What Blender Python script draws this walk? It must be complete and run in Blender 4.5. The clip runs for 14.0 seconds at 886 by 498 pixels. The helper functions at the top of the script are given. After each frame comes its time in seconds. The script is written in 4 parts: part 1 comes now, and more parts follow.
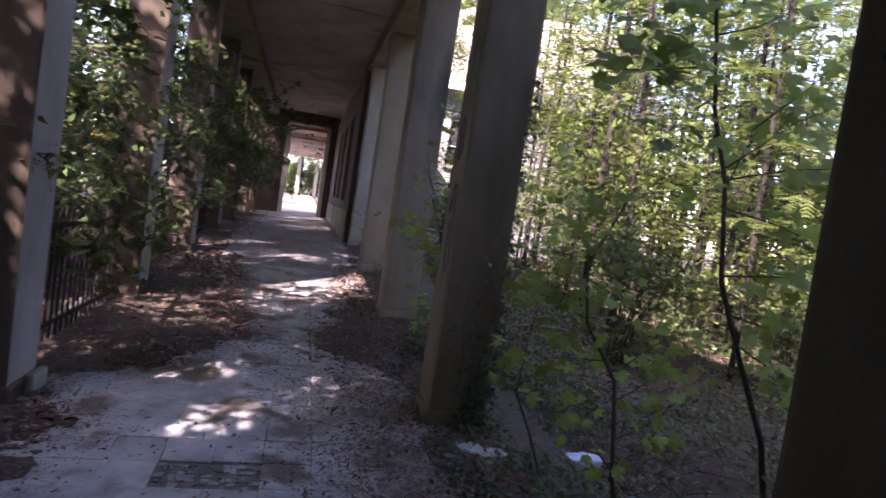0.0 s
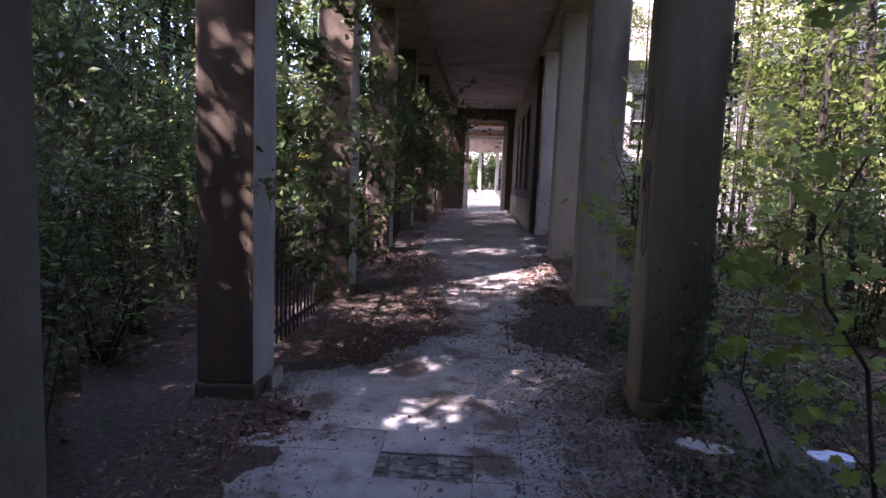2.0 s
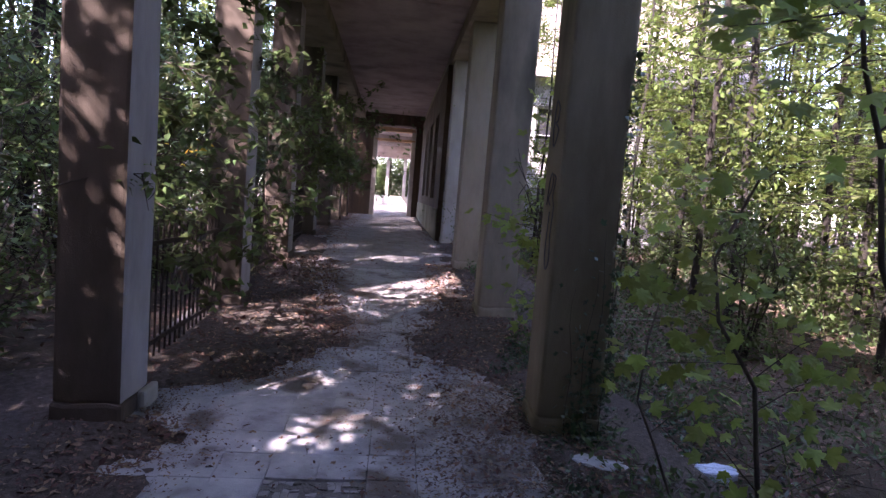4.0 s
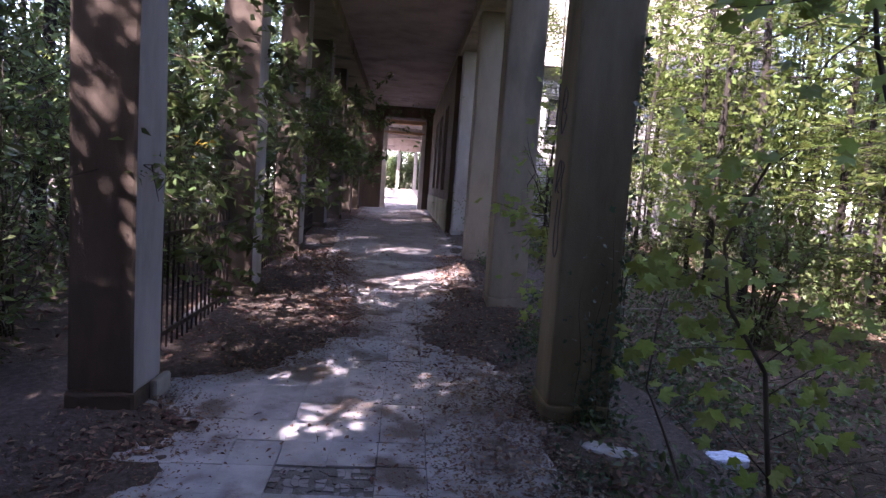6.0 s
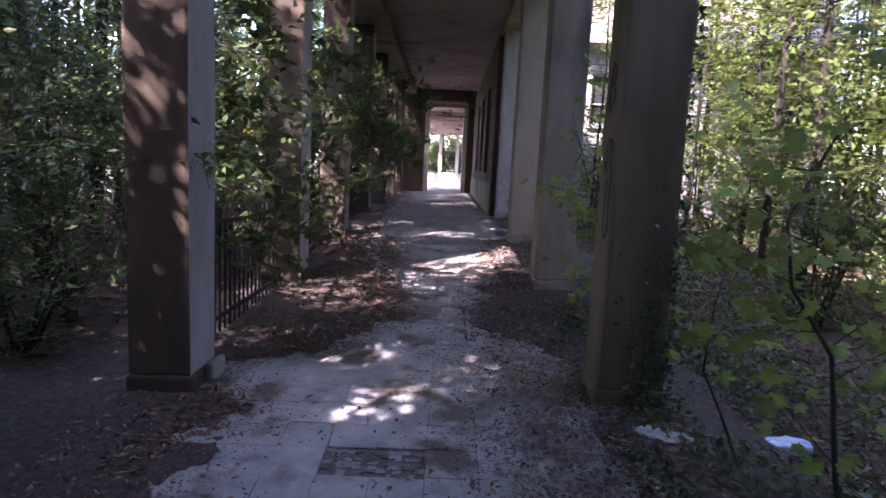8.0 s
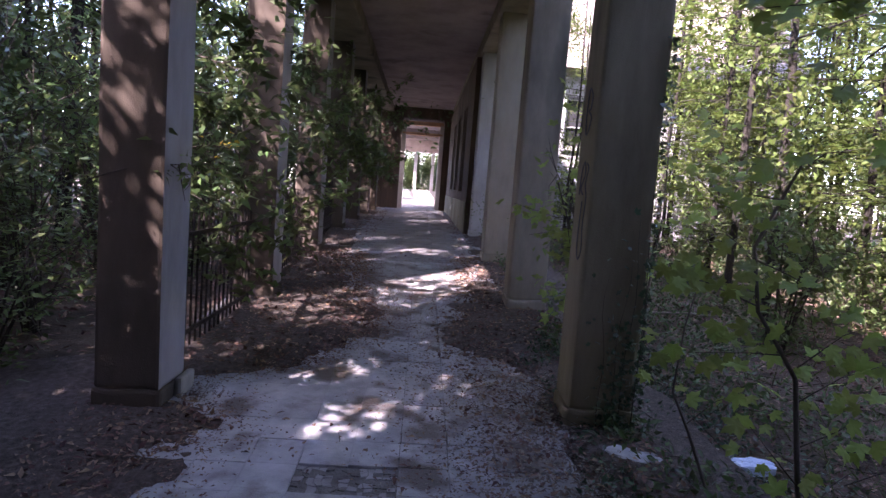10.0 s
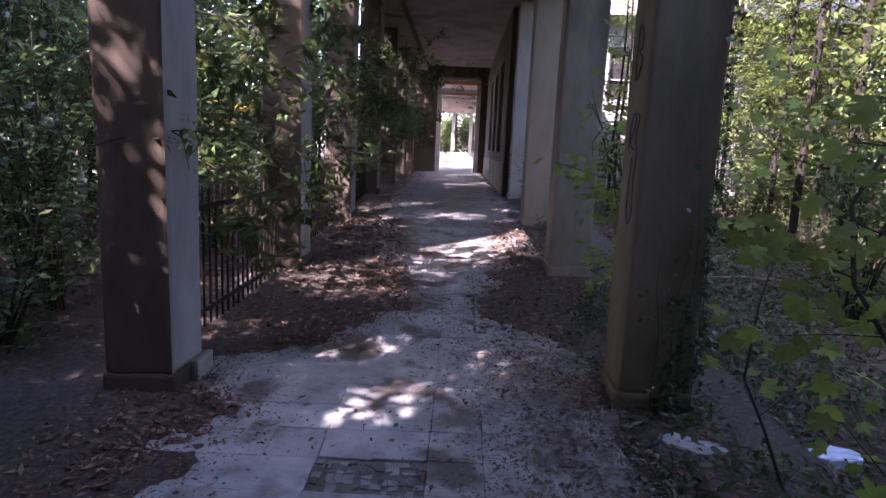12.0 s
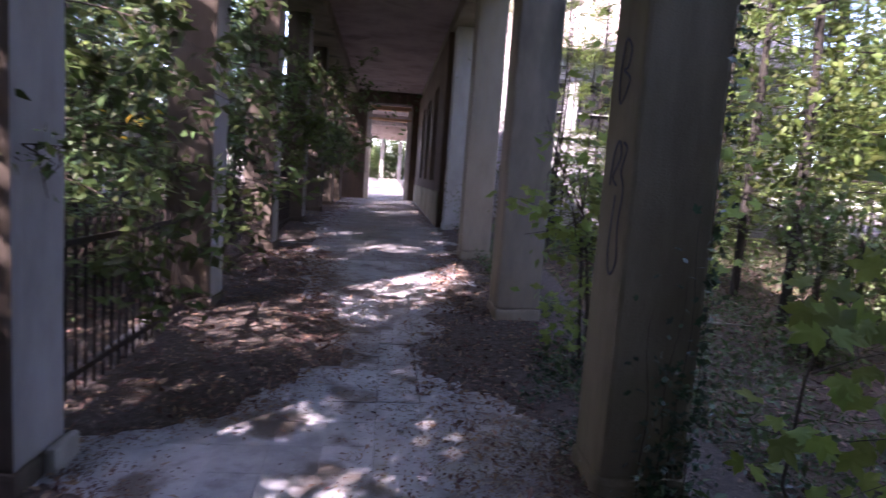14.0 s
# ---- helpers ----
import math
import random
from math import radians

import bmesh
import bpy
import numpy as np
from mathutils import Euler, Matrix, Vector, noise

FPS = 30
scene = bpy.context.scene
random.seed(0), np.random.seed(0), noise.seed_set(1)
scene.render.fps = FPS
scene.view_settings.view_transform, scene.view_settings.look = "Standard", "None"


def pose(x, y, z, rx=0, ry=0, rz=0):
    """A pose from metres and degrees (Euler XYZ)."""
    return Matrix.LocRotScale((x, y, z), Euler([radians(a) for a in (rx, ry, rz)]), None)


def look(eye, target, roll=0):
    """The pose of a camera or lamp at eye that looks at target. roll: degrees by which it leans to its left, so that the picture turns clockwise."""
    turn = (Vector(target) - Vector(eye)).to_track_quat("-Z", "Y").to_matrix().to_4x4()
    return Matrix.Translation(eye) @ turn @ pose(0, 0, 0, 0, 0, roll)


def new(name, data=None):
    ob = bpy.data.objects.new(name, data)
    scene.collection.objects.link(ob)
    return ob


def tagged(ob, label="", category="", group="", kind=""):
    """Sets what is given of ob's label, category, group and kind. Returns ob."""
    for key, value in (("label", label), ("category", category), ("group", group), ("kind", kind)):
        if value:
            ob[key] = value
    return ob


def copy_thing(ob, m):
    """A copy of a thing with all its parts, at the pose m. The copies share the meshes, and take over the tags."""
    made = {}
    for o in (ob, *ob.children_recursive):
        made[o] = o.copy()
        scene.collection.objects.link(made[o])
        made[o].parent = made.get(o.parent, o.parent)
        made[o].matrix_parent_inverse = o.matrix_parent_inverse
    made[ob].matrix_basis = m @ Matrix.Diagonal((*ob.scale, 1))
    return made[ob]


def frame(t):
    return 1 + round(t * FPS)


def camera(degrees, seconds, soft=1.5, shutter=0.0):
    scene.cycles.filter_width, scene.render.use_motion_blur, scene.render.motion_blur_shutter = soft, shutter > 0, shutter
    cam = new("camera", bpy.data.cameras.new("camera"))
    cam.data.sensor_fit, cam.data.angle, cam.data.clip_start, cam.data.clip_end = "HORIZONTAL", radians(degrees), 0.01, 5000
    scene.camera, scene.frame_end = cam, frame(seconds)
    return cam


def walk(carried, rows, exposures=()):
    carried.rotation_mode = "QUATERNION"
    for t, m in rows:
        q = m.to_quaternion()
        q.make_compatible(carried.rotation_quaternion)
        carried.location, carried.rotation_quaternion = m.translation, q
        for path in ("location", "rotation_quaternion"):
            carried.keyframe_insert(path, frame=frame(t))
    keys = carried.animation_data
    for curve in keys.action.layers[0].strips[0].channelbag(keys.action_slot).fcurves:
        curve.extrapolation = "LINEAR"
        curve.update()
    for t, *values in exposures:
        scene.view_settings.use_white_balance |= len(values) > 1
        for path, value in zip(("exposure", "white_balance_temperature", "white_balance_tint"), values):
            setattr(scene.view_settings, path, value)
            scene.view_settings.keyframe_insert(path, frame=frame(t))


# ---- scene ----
cam = camera(72.5, 14.0, soft=1.4, shutter=0.4)
PATH = [
    (0, (-0.178, -0.147, 1.609), (0.289, 1.794, 1.493), 8.5),
    (0.5, (-0.169, -0.145, 1.609), (0.427, 1.761, 1.504), 7.7),
    (1, (-0.147, -0.14, 1.614), (0.266, 1.813, 1.487), 6.6),
    (1.5, (-0.192, -0.086, 1.607), (-0.046, 1.896, 1.383), 5.0),
    (2, (-0.202, -0.077, 1.611), (-0.336, 1.908, 1.403), 2.2),
    (2.5, (-0.193, -0.113, 1.62), (-0.239, 1.877, 1.425), 2.7),
    (3, (-0.166, -0.044, 1.62), (-0.077, 1.947, 1.443), 4.2),
    (3.2, (-0.179, 0.081, 1.631), (0.01, 2.066, 1.473), 5.0),
    (5.3, (-0.154, 0.11, 1.583), (-0.019, 2.096, 1.388), 3.6),
    (5.5, (-0.153, 0.101, 1.588), (-0.019, 2.088, 1.41), 3.5),
    (6, (-0.151, 0.099, 1.589), (-0.013, 2.085, 1.394), 4.1),
    (6.5, (-0.157, 0.107, 1.584), (-0.052, 2.095, 1.394), 4.0),
    (7, (-0.155, 0.107, 1.584), (-0.035, 2.093, 1.386), 3.4),
    (7.5, (-0.159, 0.122, 1.586), (-0.065, 2.103, 1.326), 2.4),
    (8, (-0.168, 0.129, 1.581), (-0.17, 2.113, 1.324), 2.8),
    (8.2, (-0.17, 0.135, 1.579), (-0.205, 2.12, 1.339), 3.2),
    (10.3, (-0.205, 0.105, 1.585), (-0.091, 2.092, 1.391), 3.9),
    (10.5, (-0.244, 0.133, 1.577), (-0.086, 2.116, 1.367), 2.5),
    (11, (-0.25, 0.196, 1.561), (-0.056, 2.158, 1.227), 2.9),
    (11.5, (-0.179, 0.337, 1.563), (0.006, 2.308, 1.279), 4.0),
    (12, (-0.122, 0.479, 1.574), (-0.166, 2.452, 1.25), 2.6),
    (12.5, (-0.281, 0.635, 1.573), (-0.307, 2.624, 1.362), 2.6),
    (13, (-0.316, 0.801, 1.572), (-0.231, 2.778, 1.281), 4.0),
    (13.5, (-0.215, 0.945, 1.589), (-0.231, 2.932, 1.361), 3.3),
    (14, (-0.217, 1.126, 1.586), (-0.022, 3.103, 1.362), 4.2),
]
walk(cam, [(t, look(eye, target, roll)) for t, eye, target, roll in PATH], [(0.0, 3.62, 6650, 42.0), (1.0, 3.56, 6600, 42.0), (1.6, 3.44, 6350, 42.0), (2.2, 3.56, 6350, 43.0), (3.0, 3.68, 6350, 43.0), (14.0, 3.74, 6200, 43.0)])

# ---- world and sun ----
SUN_EL, SUN_TO = radians(43), Vector((0.62, 0.60))  # the way the sunlight travels over the plan
world = bpy.data.worlds.new("world")
scene.world = world
world.use_nodes = True
wn = world.node_tree
sky = wn.nodes.new("ShaderNodeTexSky")
sky.sky_type, sky.sun_disc, sky.sun_elevation = "NISHITA", False, SUN_EL
sky.sun_rotation = math.atan2(-SUN_TO.x, -SUN_TO.y)
wn.nodes["Background"].inputs[1].default_value = 0.15
wn.links.new(sky.outputs[0], wn.nodes["Background"].inputs[0])
sun_data = bpy.data.lights.new("sun", "SUN")
sun_data.energy, sun_data.angle, sun_data.color = 3.6, radians(0.53), (1.0, 0.945, 0.86)
sun = new("sun", sun_data)
h = SUN_TO.normalized() * math.cos(SUN_EL)
sun.matrix_world = look((0, 0, 30), (h.x, h.y, 30 - math.sin(SUN_EL)))


# ---- materials ----
def mat(name, stops, scale=4.0, rough=0.85, bump=0.3, fine=60.0, metal=0.0, island=0.0, obrand=0.0, translucent=0.0, stain=None, gloss=0.3, streak=1.0):
    """A noise-driven surface: colour stops over a broad noise, fine grain in the bump, optional stains and random tints."""
    m = bpy.data.materials.new(name)
    m.use_nodes = True
    nt = m.node_tree
    N, L = nt.nodes, nt.links
    bsdf = N["Principled BSDF"]
    co = N.new("ShaderNodeTexCoord")
    mp = N.new("ShaderNodeMapping")
    mp.inputs["Scale"].default_value = (1, 1, streak)
    geo = N.new("ShaderNodeNewGeometry")
    L.new(geo.outputs["Position"], mp.inputs[0])
    n1 = N.new("ShaderNodeTexNoise")
    n1.inputs["Scale"].default_value, n1.inputs["Detail"].default_value, n1.inputs["Roughness"].default_value = scale, 8, 0.65
    L.new(mp.outputs[0], n1.inputs[0])
    ramp = N.new("ShaderNodeValToRGB")
    while len(ramp.color_ramp.elements) < len(stops):
        ramp.color_ramp.elements.new(0.5)
    for e, (p, c) in zip(ramp.color_ramp.elements, stops):
        e.position, e.color = p, (*c, 1)
    L.new(n1.outputs[0], ramp.inputs[0])
    colour = ramp.outputs[0]
    n2 = N.new("ShaderNodeTexNoise")
    n2.inputs["Scale"].default_value, n2.inputs["Detail"].default_value = fine, 4
    L.new(geo.outputs["Position"], n2.inputs[0])
    if stain:
        n3 = N.new("ShaderNodeTexNoise")
        n3.inputs["Scale"].default_value, n3.inputs["Detail"].default_value = stain[1], 6
        L.new(mp.outputs[0], n3.inputs[0])
        r3 = N.new("ShaderNodeValToRGB")
        r3.color_ramp.elements[0].position, r3.color_ramp.elements[1].position = stain[2], stain[2] + 0.12
        L.new(n3.outputs[0], r3.inputs[0])
        mix = N.new("ShaderNodeMixRGB")
        L.new(r3.outputs[0], mix.inputs[0])
        L.new(colour, mix.inputs[1])
        mix.inputs[2].default_value = (*stain[0], 1)
        colour = mix.outputs[0]
    for amount, source in ((island, geo.outputs["Random Per Island"]), (obrand, None)):
        if amount:
            if source is None:
                source = N.new("ShaderNodeObjectInfo").outputs["Random"]
            hsv = N.new("ShaderNodeHueSaturation")
            for port, lo, hi in (("Value", 1 - amount, 1 + amount), ("Hue", 0.5 - 0.06 * amount, 0.5 + 0.06 * amount)):
                rng = N.new("ShaderNodeMapRange")
                rng.inputs[3].default_value, rng.inputs[4].default_value = lo, hi
                L.new(source, rng.inputs[0])
                L.new(rng.outputs[0], hsv.inputs[port])
            L.new(colour, hsv.inputs["Color"])
            colour = hsv.outputs[0]
    L.new(colour, bsdf.inputs["Base Color"])
    bsdf.inputs["Roughness"].default_value, bsdf.inputs["Metallic"].default_value = rough, metal
    bsdf.inputs["Specular IOR Level"].default_value = gloss
    if bump:
        b = N.new("ShaderNodeBump")
        b.inputs["Strength"].default_value, b.inputs["Distance"].default_value = bump, 0.02
        add = N.new("ShaderNodeMath")
        L.new(n1.outputs[0], add.inputs[0])
        L.new(n2.outputs[0], add.inputs[1])
        L.new(add.outputs[0], b.inputs["Height"])
        L.new(b.outputs[0], bsdf.inputs["Normal"])
    if translucent:
        tr = N.new("ShaderNodeBsdfTranslucent")
        L.new(colour, tr.inputs[0])
        ms = N.new("ShaderNodeMixShader")
        ms.inputs[0].default_value = translucent
        L.new(bsdf.outputs[0], ms.inputs[1])
        L.new(tr.outputs[0], ms.inputs[2])
        L.new(ms.outputs[0], N["Material Output"].inputs[0])
    return m


CONCRETE = mat("weathered_concrete", [(0.25, (0.145, 0.122, 0.09)), (0.5, (0.26, 0.222, 0.162)), (0.75, (0.35, 0.305, 0.235))], 2.2, 0.9, 0.14, 110, stain=((0.09, 0.085, 0.06), 1.3, 0.58), streak=0.35)
DARK_CONCRETE = mat("dark_brown_plaster", [(0.25, (0.045, 0.034, 0.025)), (0.5, (0.082, 0.064, 0.048)), (0.75, (0.125, 0.10, 0.078))], 2.6, 0.92, 0.2, 110, stain=((0.04, 0.034, 0.024), 1.5, 0.55), streak=0.3)
PALE_CONCRETE = mat("pale_lilac_concrete", [(0.25, (0.18, 0.165, 0.165)), (0.5, (0.31, 0.29, 0.295)), (0.75, (0.40, 0.38, 0.39))], 2.2, 0.9, 0.14, 110, stain=((0.12, 0.105, 0.09), 1.3, 0.60), streak=0.35)
MOSSY_CONCRETE = mat("mossy_concrete", [(0.25, (0.10, 0.084, 0.05)), (0.5, (0.19, 0.162, 0.105)), (0.75, (0.28, 0.245, 0.17))], 2.4, 0.92, 0.2, 110, stain=((0.055, 0.058, 0.035), 1.6, 0.52), streak=0.25)
PLASTER = mat("pale_plaster", [(0.3, (0.29, 0.27, 0.24)), (0.55, (0.41, 0.385, 0.35)), (0.75, (0.5, 0.475, 0.44))], 2.6, 0.9, 0.14, 100, stain=((0.2, 0.18, 0.15), 1.7, 0.62), streak=0.4)
CEILING = mat("pinkish_ceiling_plaster", [(0.3, (0.30, 0.235, 0.215)), (0.55, (0.46, 0.375, 0.35)), (0.8, (0.55, 0.47, 0.44))], 1.4, 0.9, 0.07, 50, stain=((0.13, 0.105, 0.095), 0.9, 0.6))
BRICK = mat("brown_red_wall", [(0.3, (0.05, 0.034, 0.024)), (0.55, (0.10, 0.068, 0.046)), (0.8, (0.17, 0.12, 0.085))], 3.0, 0.9, 0.4, 60, stain=((0.15, 0.115, 0.085), 1.8, 0.58), streak=0.15)
TILE = mat("grey_cement_tile", [(0.3, (0.22, 0.22, 0.225)), (0.5, (0.34, 0.34, 0.35)), (0.72, (0.45, 0.45, 0.46))], 5.5, 0.55, 0.3, 140, obrand=0.08, stain=((0.13, 0.11, 0.095), 3.4, 0.53), gloss=0.4)
SCREED = mat("broken_screed", [(0.3, (0.10, 0.09, 0.085)), (0.6, (0.19, 0.18, 0.17)), (0.8, (0.26, 0.25, 0.24))], 9.0, 0.95, 0.8, 70)
SOIL = mat("forest_soil", [(0.3, (0.03, 0.022, 0.015)), (0.55, (0.075, 0.055, 0.036)), (0.8, (0.13, 0.10, 0.07))], 5.0, 0.95, 0.9, 40)
LITTER = mat("dead_leaf", [(0.3, (0.09, 0.055, 0.043)), (0.55, (0.19, 0.115, 0.085)), (0.8, (0.32, 0.21, 0.155))], 30.0, 0.85, 0.2, 200, island=0.6)
PALE_LITTER = mat("pale_dry_leaf", [(0.3, (0.14, 0.12, 0.10)), (0.55, (0.25, 0.22, 0.19)), (0.8, (0.38, 0.34, 0.30))], 30.0, 0.9, 0.2, 200, island=0.5)
# for the unseen walls added to block light
SHADE_WALL = mat("dark_shade_wall", [(0.3, (0.07, 0.065, 0.055)), (0.6, (0.13, 0.12, 0.10)), (0.8, (0.19, 0.175, 0.15))], 2.0, 0.95, 0.3, 60)
HUMUS = mat("crumbled_leaf_mould", [(0.3, (0.045, 0.036, 0.03)), (0.55, (0.10, 0.08, 0.068)), (0.8, (0.20, 0.16, 0.137))], 26.0, 0.95, 0.9, 140)
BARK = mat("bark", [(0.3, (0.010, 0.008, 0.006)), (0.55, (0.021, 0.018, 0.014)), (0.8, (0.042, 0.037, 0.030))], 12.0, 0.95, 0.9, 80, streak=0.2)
SAPLING_BARK = mat("grey_brown_sapling_bark", [(0.3, (0.04, 0.032, 0.025)), (0.55, (0.09, 0.075, 0.06)), (0.8, (0.15, 0.13, 0.11))], 16.0, 0.85, 0.4, 90, streak=0.2)
TWIG = mat("dark_twig", [(0.3, (0.03, 0.025, 0.018)), (0.7, (0.07, 0.055, 0.04))], 20.0, 0.9, 0.3, 120)
LEAF = mat("green_leaf", [(0.3, (0.075, 0.105, 0.036)), (0.6, (0.12, 0.165, 0.055)), (0.8, (0.165, 0.22, 0.08))], 8.0, 0.45, 0.0, island=0.5, translucent=0.45)
LEAF_YOUNG = mat("fresh_green_leaf", [(0.3, (0.14, 0.19, 0.05)), (0.6, (0.21, 0.265, 0.08)), (0.8, (0.28, 0.33, 0.12))], 8.0, 0.5, 0.0, island=0.35, translucent=0.55)
LEAF_MAPLE = mat("young_maple_leaf", [(0.3, (0.20, 0.27, 0.06)), (0.6, (0.29, 0.37, 0.09)), (0.8, (0.37, 0.45, 0.14))], 8.0, 0.5, 0.0, island=0.3, translucent=0.6)
LARCH = mat("soft_yellow_green_spray", [(0.3, (0.06, 0.088, 0.019)), (0.6, (0.092, 0.122, 0.028)), (0.8, (0.13, 0.158, 0.042))], 3.0, 0.6, 0.0, island=0.4, translucent=0.5)
LEAF_DARK = mat("dark_green_leaf", [(0.3, (0.05, 0.08, 0.028)), (0.6, (0.08, 0.125, 0.042)), (0.8, (0.115, 0.17, 0.06))], 8.0, 0.38, 0.0, island=0.4, translucent=0.4, gloss=0.5)
IRON = mat("rusty_iron", [(0.3, (0.02, 0.017, 0.015)), (0.6, (0.045, 0.035, 0.03)), (0.8, (0.09, 0.05, 0.035))], 15.0, 0.7, 0.3, 120, metal=0.5)
HOUSEWALL = mat("white_house_plaster", [(0.3, (0.22, 0.215, 0.21)), (0.6, (0.32, 0.315, 0.31)), (0.8, (0.40, 0.395, 0.39))], 1.5, 0.9, 0.2, 40)
ROOFTILE = mat("pale_roof_tile", [(0.3, (0.24, 0.20, 0.18)), (0.6, (0.34, 0.29, 0.27)), (0.8, (0.42, 0.37, 0.35))], 2.0, 0.85, 0.3, 40, island=0.15)
DARKGLASS = mat("dark_window_glass", [(0.3, (0.012, 0.012, 0.014)), (0.7, (0.03, 0.03, 0.032))], 1.0, 0.5, 0.0, gloss=0.15)
JAMB = mat("pale_warm_plaster", [(0.3, (0.45, 0.38, 0.33)), (0.6, (0.62, 0.55, 0.49)), (0.8, (0.72, 0.66, 0.61))], 3.0, 0.85, 0.2, 60)
BOARD = mat("faded_brown_board", [(0.3, (0.06, 0.038, 0.027)), (0.6, (0.11, 0.075, 0.055)), (0.8, (0.19, 0.145, 0.115))], 5.0, 0.85, 0.4, 70, obrand=0.25, streak=0.12)
ORANGE = mat("pale_orange_wood", [(0.3, (0.40, 0.20, 0.10)), (0.6, (0.58, 0.34, 0.19)), (0.8, (0.68, 0.46, 0.30))], 3.0, 0.7, 0.3, 60, streak=0.2)
IVY = mat("ivy_leaf", [(0.3, (0.02, 0.05, 0.02)), (0.6, (0.035, 0.075, 0.03)), (0.8, (0.06, 0.11, 0.045))], 8.0, 0.28, 0.0, island=0.4, translucent=0.15, gloss=0.6)
LEAF_YELLOW = mat("yellow_leaf", [(0.3, (0.35, 0.22, 0.03)), (0.7, (0.55, 0.38, 0.05))], 8.0, 0.6, 0.0, island=0.3, translucent=0.4)
TILE_DIRTY = mat("dirty_cement_tile", [(0.3, (0.16, 0.15, 0.145)), (0.5, (0.27, 0.265, 0.265)), (0.75, (0.38, 0.375, 0.38))], 3.4, 0.6, 0.3, 120, obrand=0.10, stain=((0.11, 0.09, 0.08), 3.0, 0.53), gloss=0.35)
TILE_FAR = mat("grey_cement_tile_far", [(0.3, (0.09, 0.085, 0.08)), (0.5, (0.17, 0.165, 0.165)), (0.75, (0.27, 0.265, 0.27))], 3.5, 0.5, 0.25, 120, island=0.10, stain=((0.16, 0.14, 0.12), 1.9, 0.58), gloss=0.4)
PAPER = mat("white_plastic", [(0.3, (0.42, 0.50, 0.66)), (0.6, (0.58, 0.66, 0.80))], 12.0, 0.4, 0.6, 30)
PAINT = mat("blue_black_spray_paint", [(0.3, (0.035, 0.037, 0.05)), (0.7, (0.085, 0.085, 0.10))], 20.0, 0.7, 0.0)


# ---- mesh helpers ----
def part(name, bm, material, parent=None, label=""):
    me = bpy.data.meshes.new(name)
    bm.to_mesh(me)
    bm.free()
    me.materials.append(material)
    ob = new(name, me)
    ob.parent = parent
    return tagged(ob, label) if label else ob


def mesh_part(name, verts, faces, material, parent=None, label="", smooth=False):
    me = bpy.data.meshes.new(name)
    me.from_pydata(verts, [], faces)
    me.materials.append(material)
    if smooth:
        me.polygons.foreach_set("use_smooth", [True] * len(me.polygons))
    ob = new(name, me)
    ob.parent = parent
    return tagged(ob, label) if label else ob


def box(bm, x0, x1, y0, y1, z0, z1, bevel=0.0, cuts=0, rough=0.0):
    """A block with softened edges and, where asked, an uneven skin."""
    made = bmesh.ops.create_cube(bm, size=1.0, matrix=Matrix.LocRotScale(((x0 + x1) / 2, (y0 + y1) / 2, (z0 + z1) / 2), None, (x1 - x0, y1 - y0, z1 - z0)))
    vs = made["verts"]
    es = list({e for v in vs for e in v.link_edges})
    if bevel:
        vs = list({v for f in bmesh.ops.bevel(bm, geom=es, offset=bevel, segments=2, affect="EDGES", profile=0.6)["faces"] for v in f.verts} | {v for v in vs if v.is_valid})
    if cuts:
        es = [e for e in {e for v in vs for e in v.link_edges} if e.calc_length() > 0.3]
        got = bmesh.ops.subdivide_edges(bm, edges=es, cuts=cuts, use_grid_fill=True)
        vs = list(set(vs) | {g for g in got["geom"] if isinstance(g, bmesh.types.BMVert)})
    if rough:
        for v in vs:
            if v.is_valid:
                v.co += noise.noise_vector(v.co * 3.1) * rough
    return bm


def empty(name, at=(0, 0, 0), **tags):
    ob = new(name)
    ob.location = at
    return tagged(ob, **tags)


def tube(points, radii, sides=6):
    """Vertices and faces of a tapered tube along points."""
    vs, fs = [], []
    pts = [Vector(q) for q in points]
    for i, q in enumerate(pts):
        d = (pts[min(i + 1, len(pts) - 1)] - pts[max(i - 1, 0)]).normalized()
        a = d.orthogonal().normalized()
        if i and abs(d.dot(prev)) < 0.99:
            a = (prev - d * d.dot(prev)).normalized()
        prev = a
        b = d.cross(a)
        for k in range(sides):
            w = 2 * math.pi * k / sides
            vs.append(q + (a * math.cos(w) + b * math.sin(w)) * radii[i])
    for i in range(len(pts) - 1):
        for k in range(sides):
            k2 = (k + 1) % sides
            fs.append((i * sides + k, i * sides + k2, (i + 1) * sides + k2, (i + 1) * sides + k))
    fs.append(tuple(range((len(pts) - 1) * sides, len(pts) * sides)))
    return vs, fs


def joined(pieces):
    vs, fs = [], []
    for v, f in pieces:
        k = len(vs)
        vs += [tuple(q) for q in v]
        fs += [tuple(i + k for i in g) for g in f]
    return vs, fs


OVAL = (np.array([(0, 0, 0), (0.24, 0.40, 0.06), (-0.24, 0.40, 0.06), (0, 0.5, -0.03), (0, 1.10, -0.16)]), [(0, 1, 3), (0, 3, 2), (1, 4, 3), (3, 4, 2)])
DIAMOND = (np.array([(0, 0, 0), (0.27, 0.42, 0.08), (0, 1.08, -0.14), (-0.27, 0.42, 0.08)]), [(0, 1, 2), (0, 2, 3)])


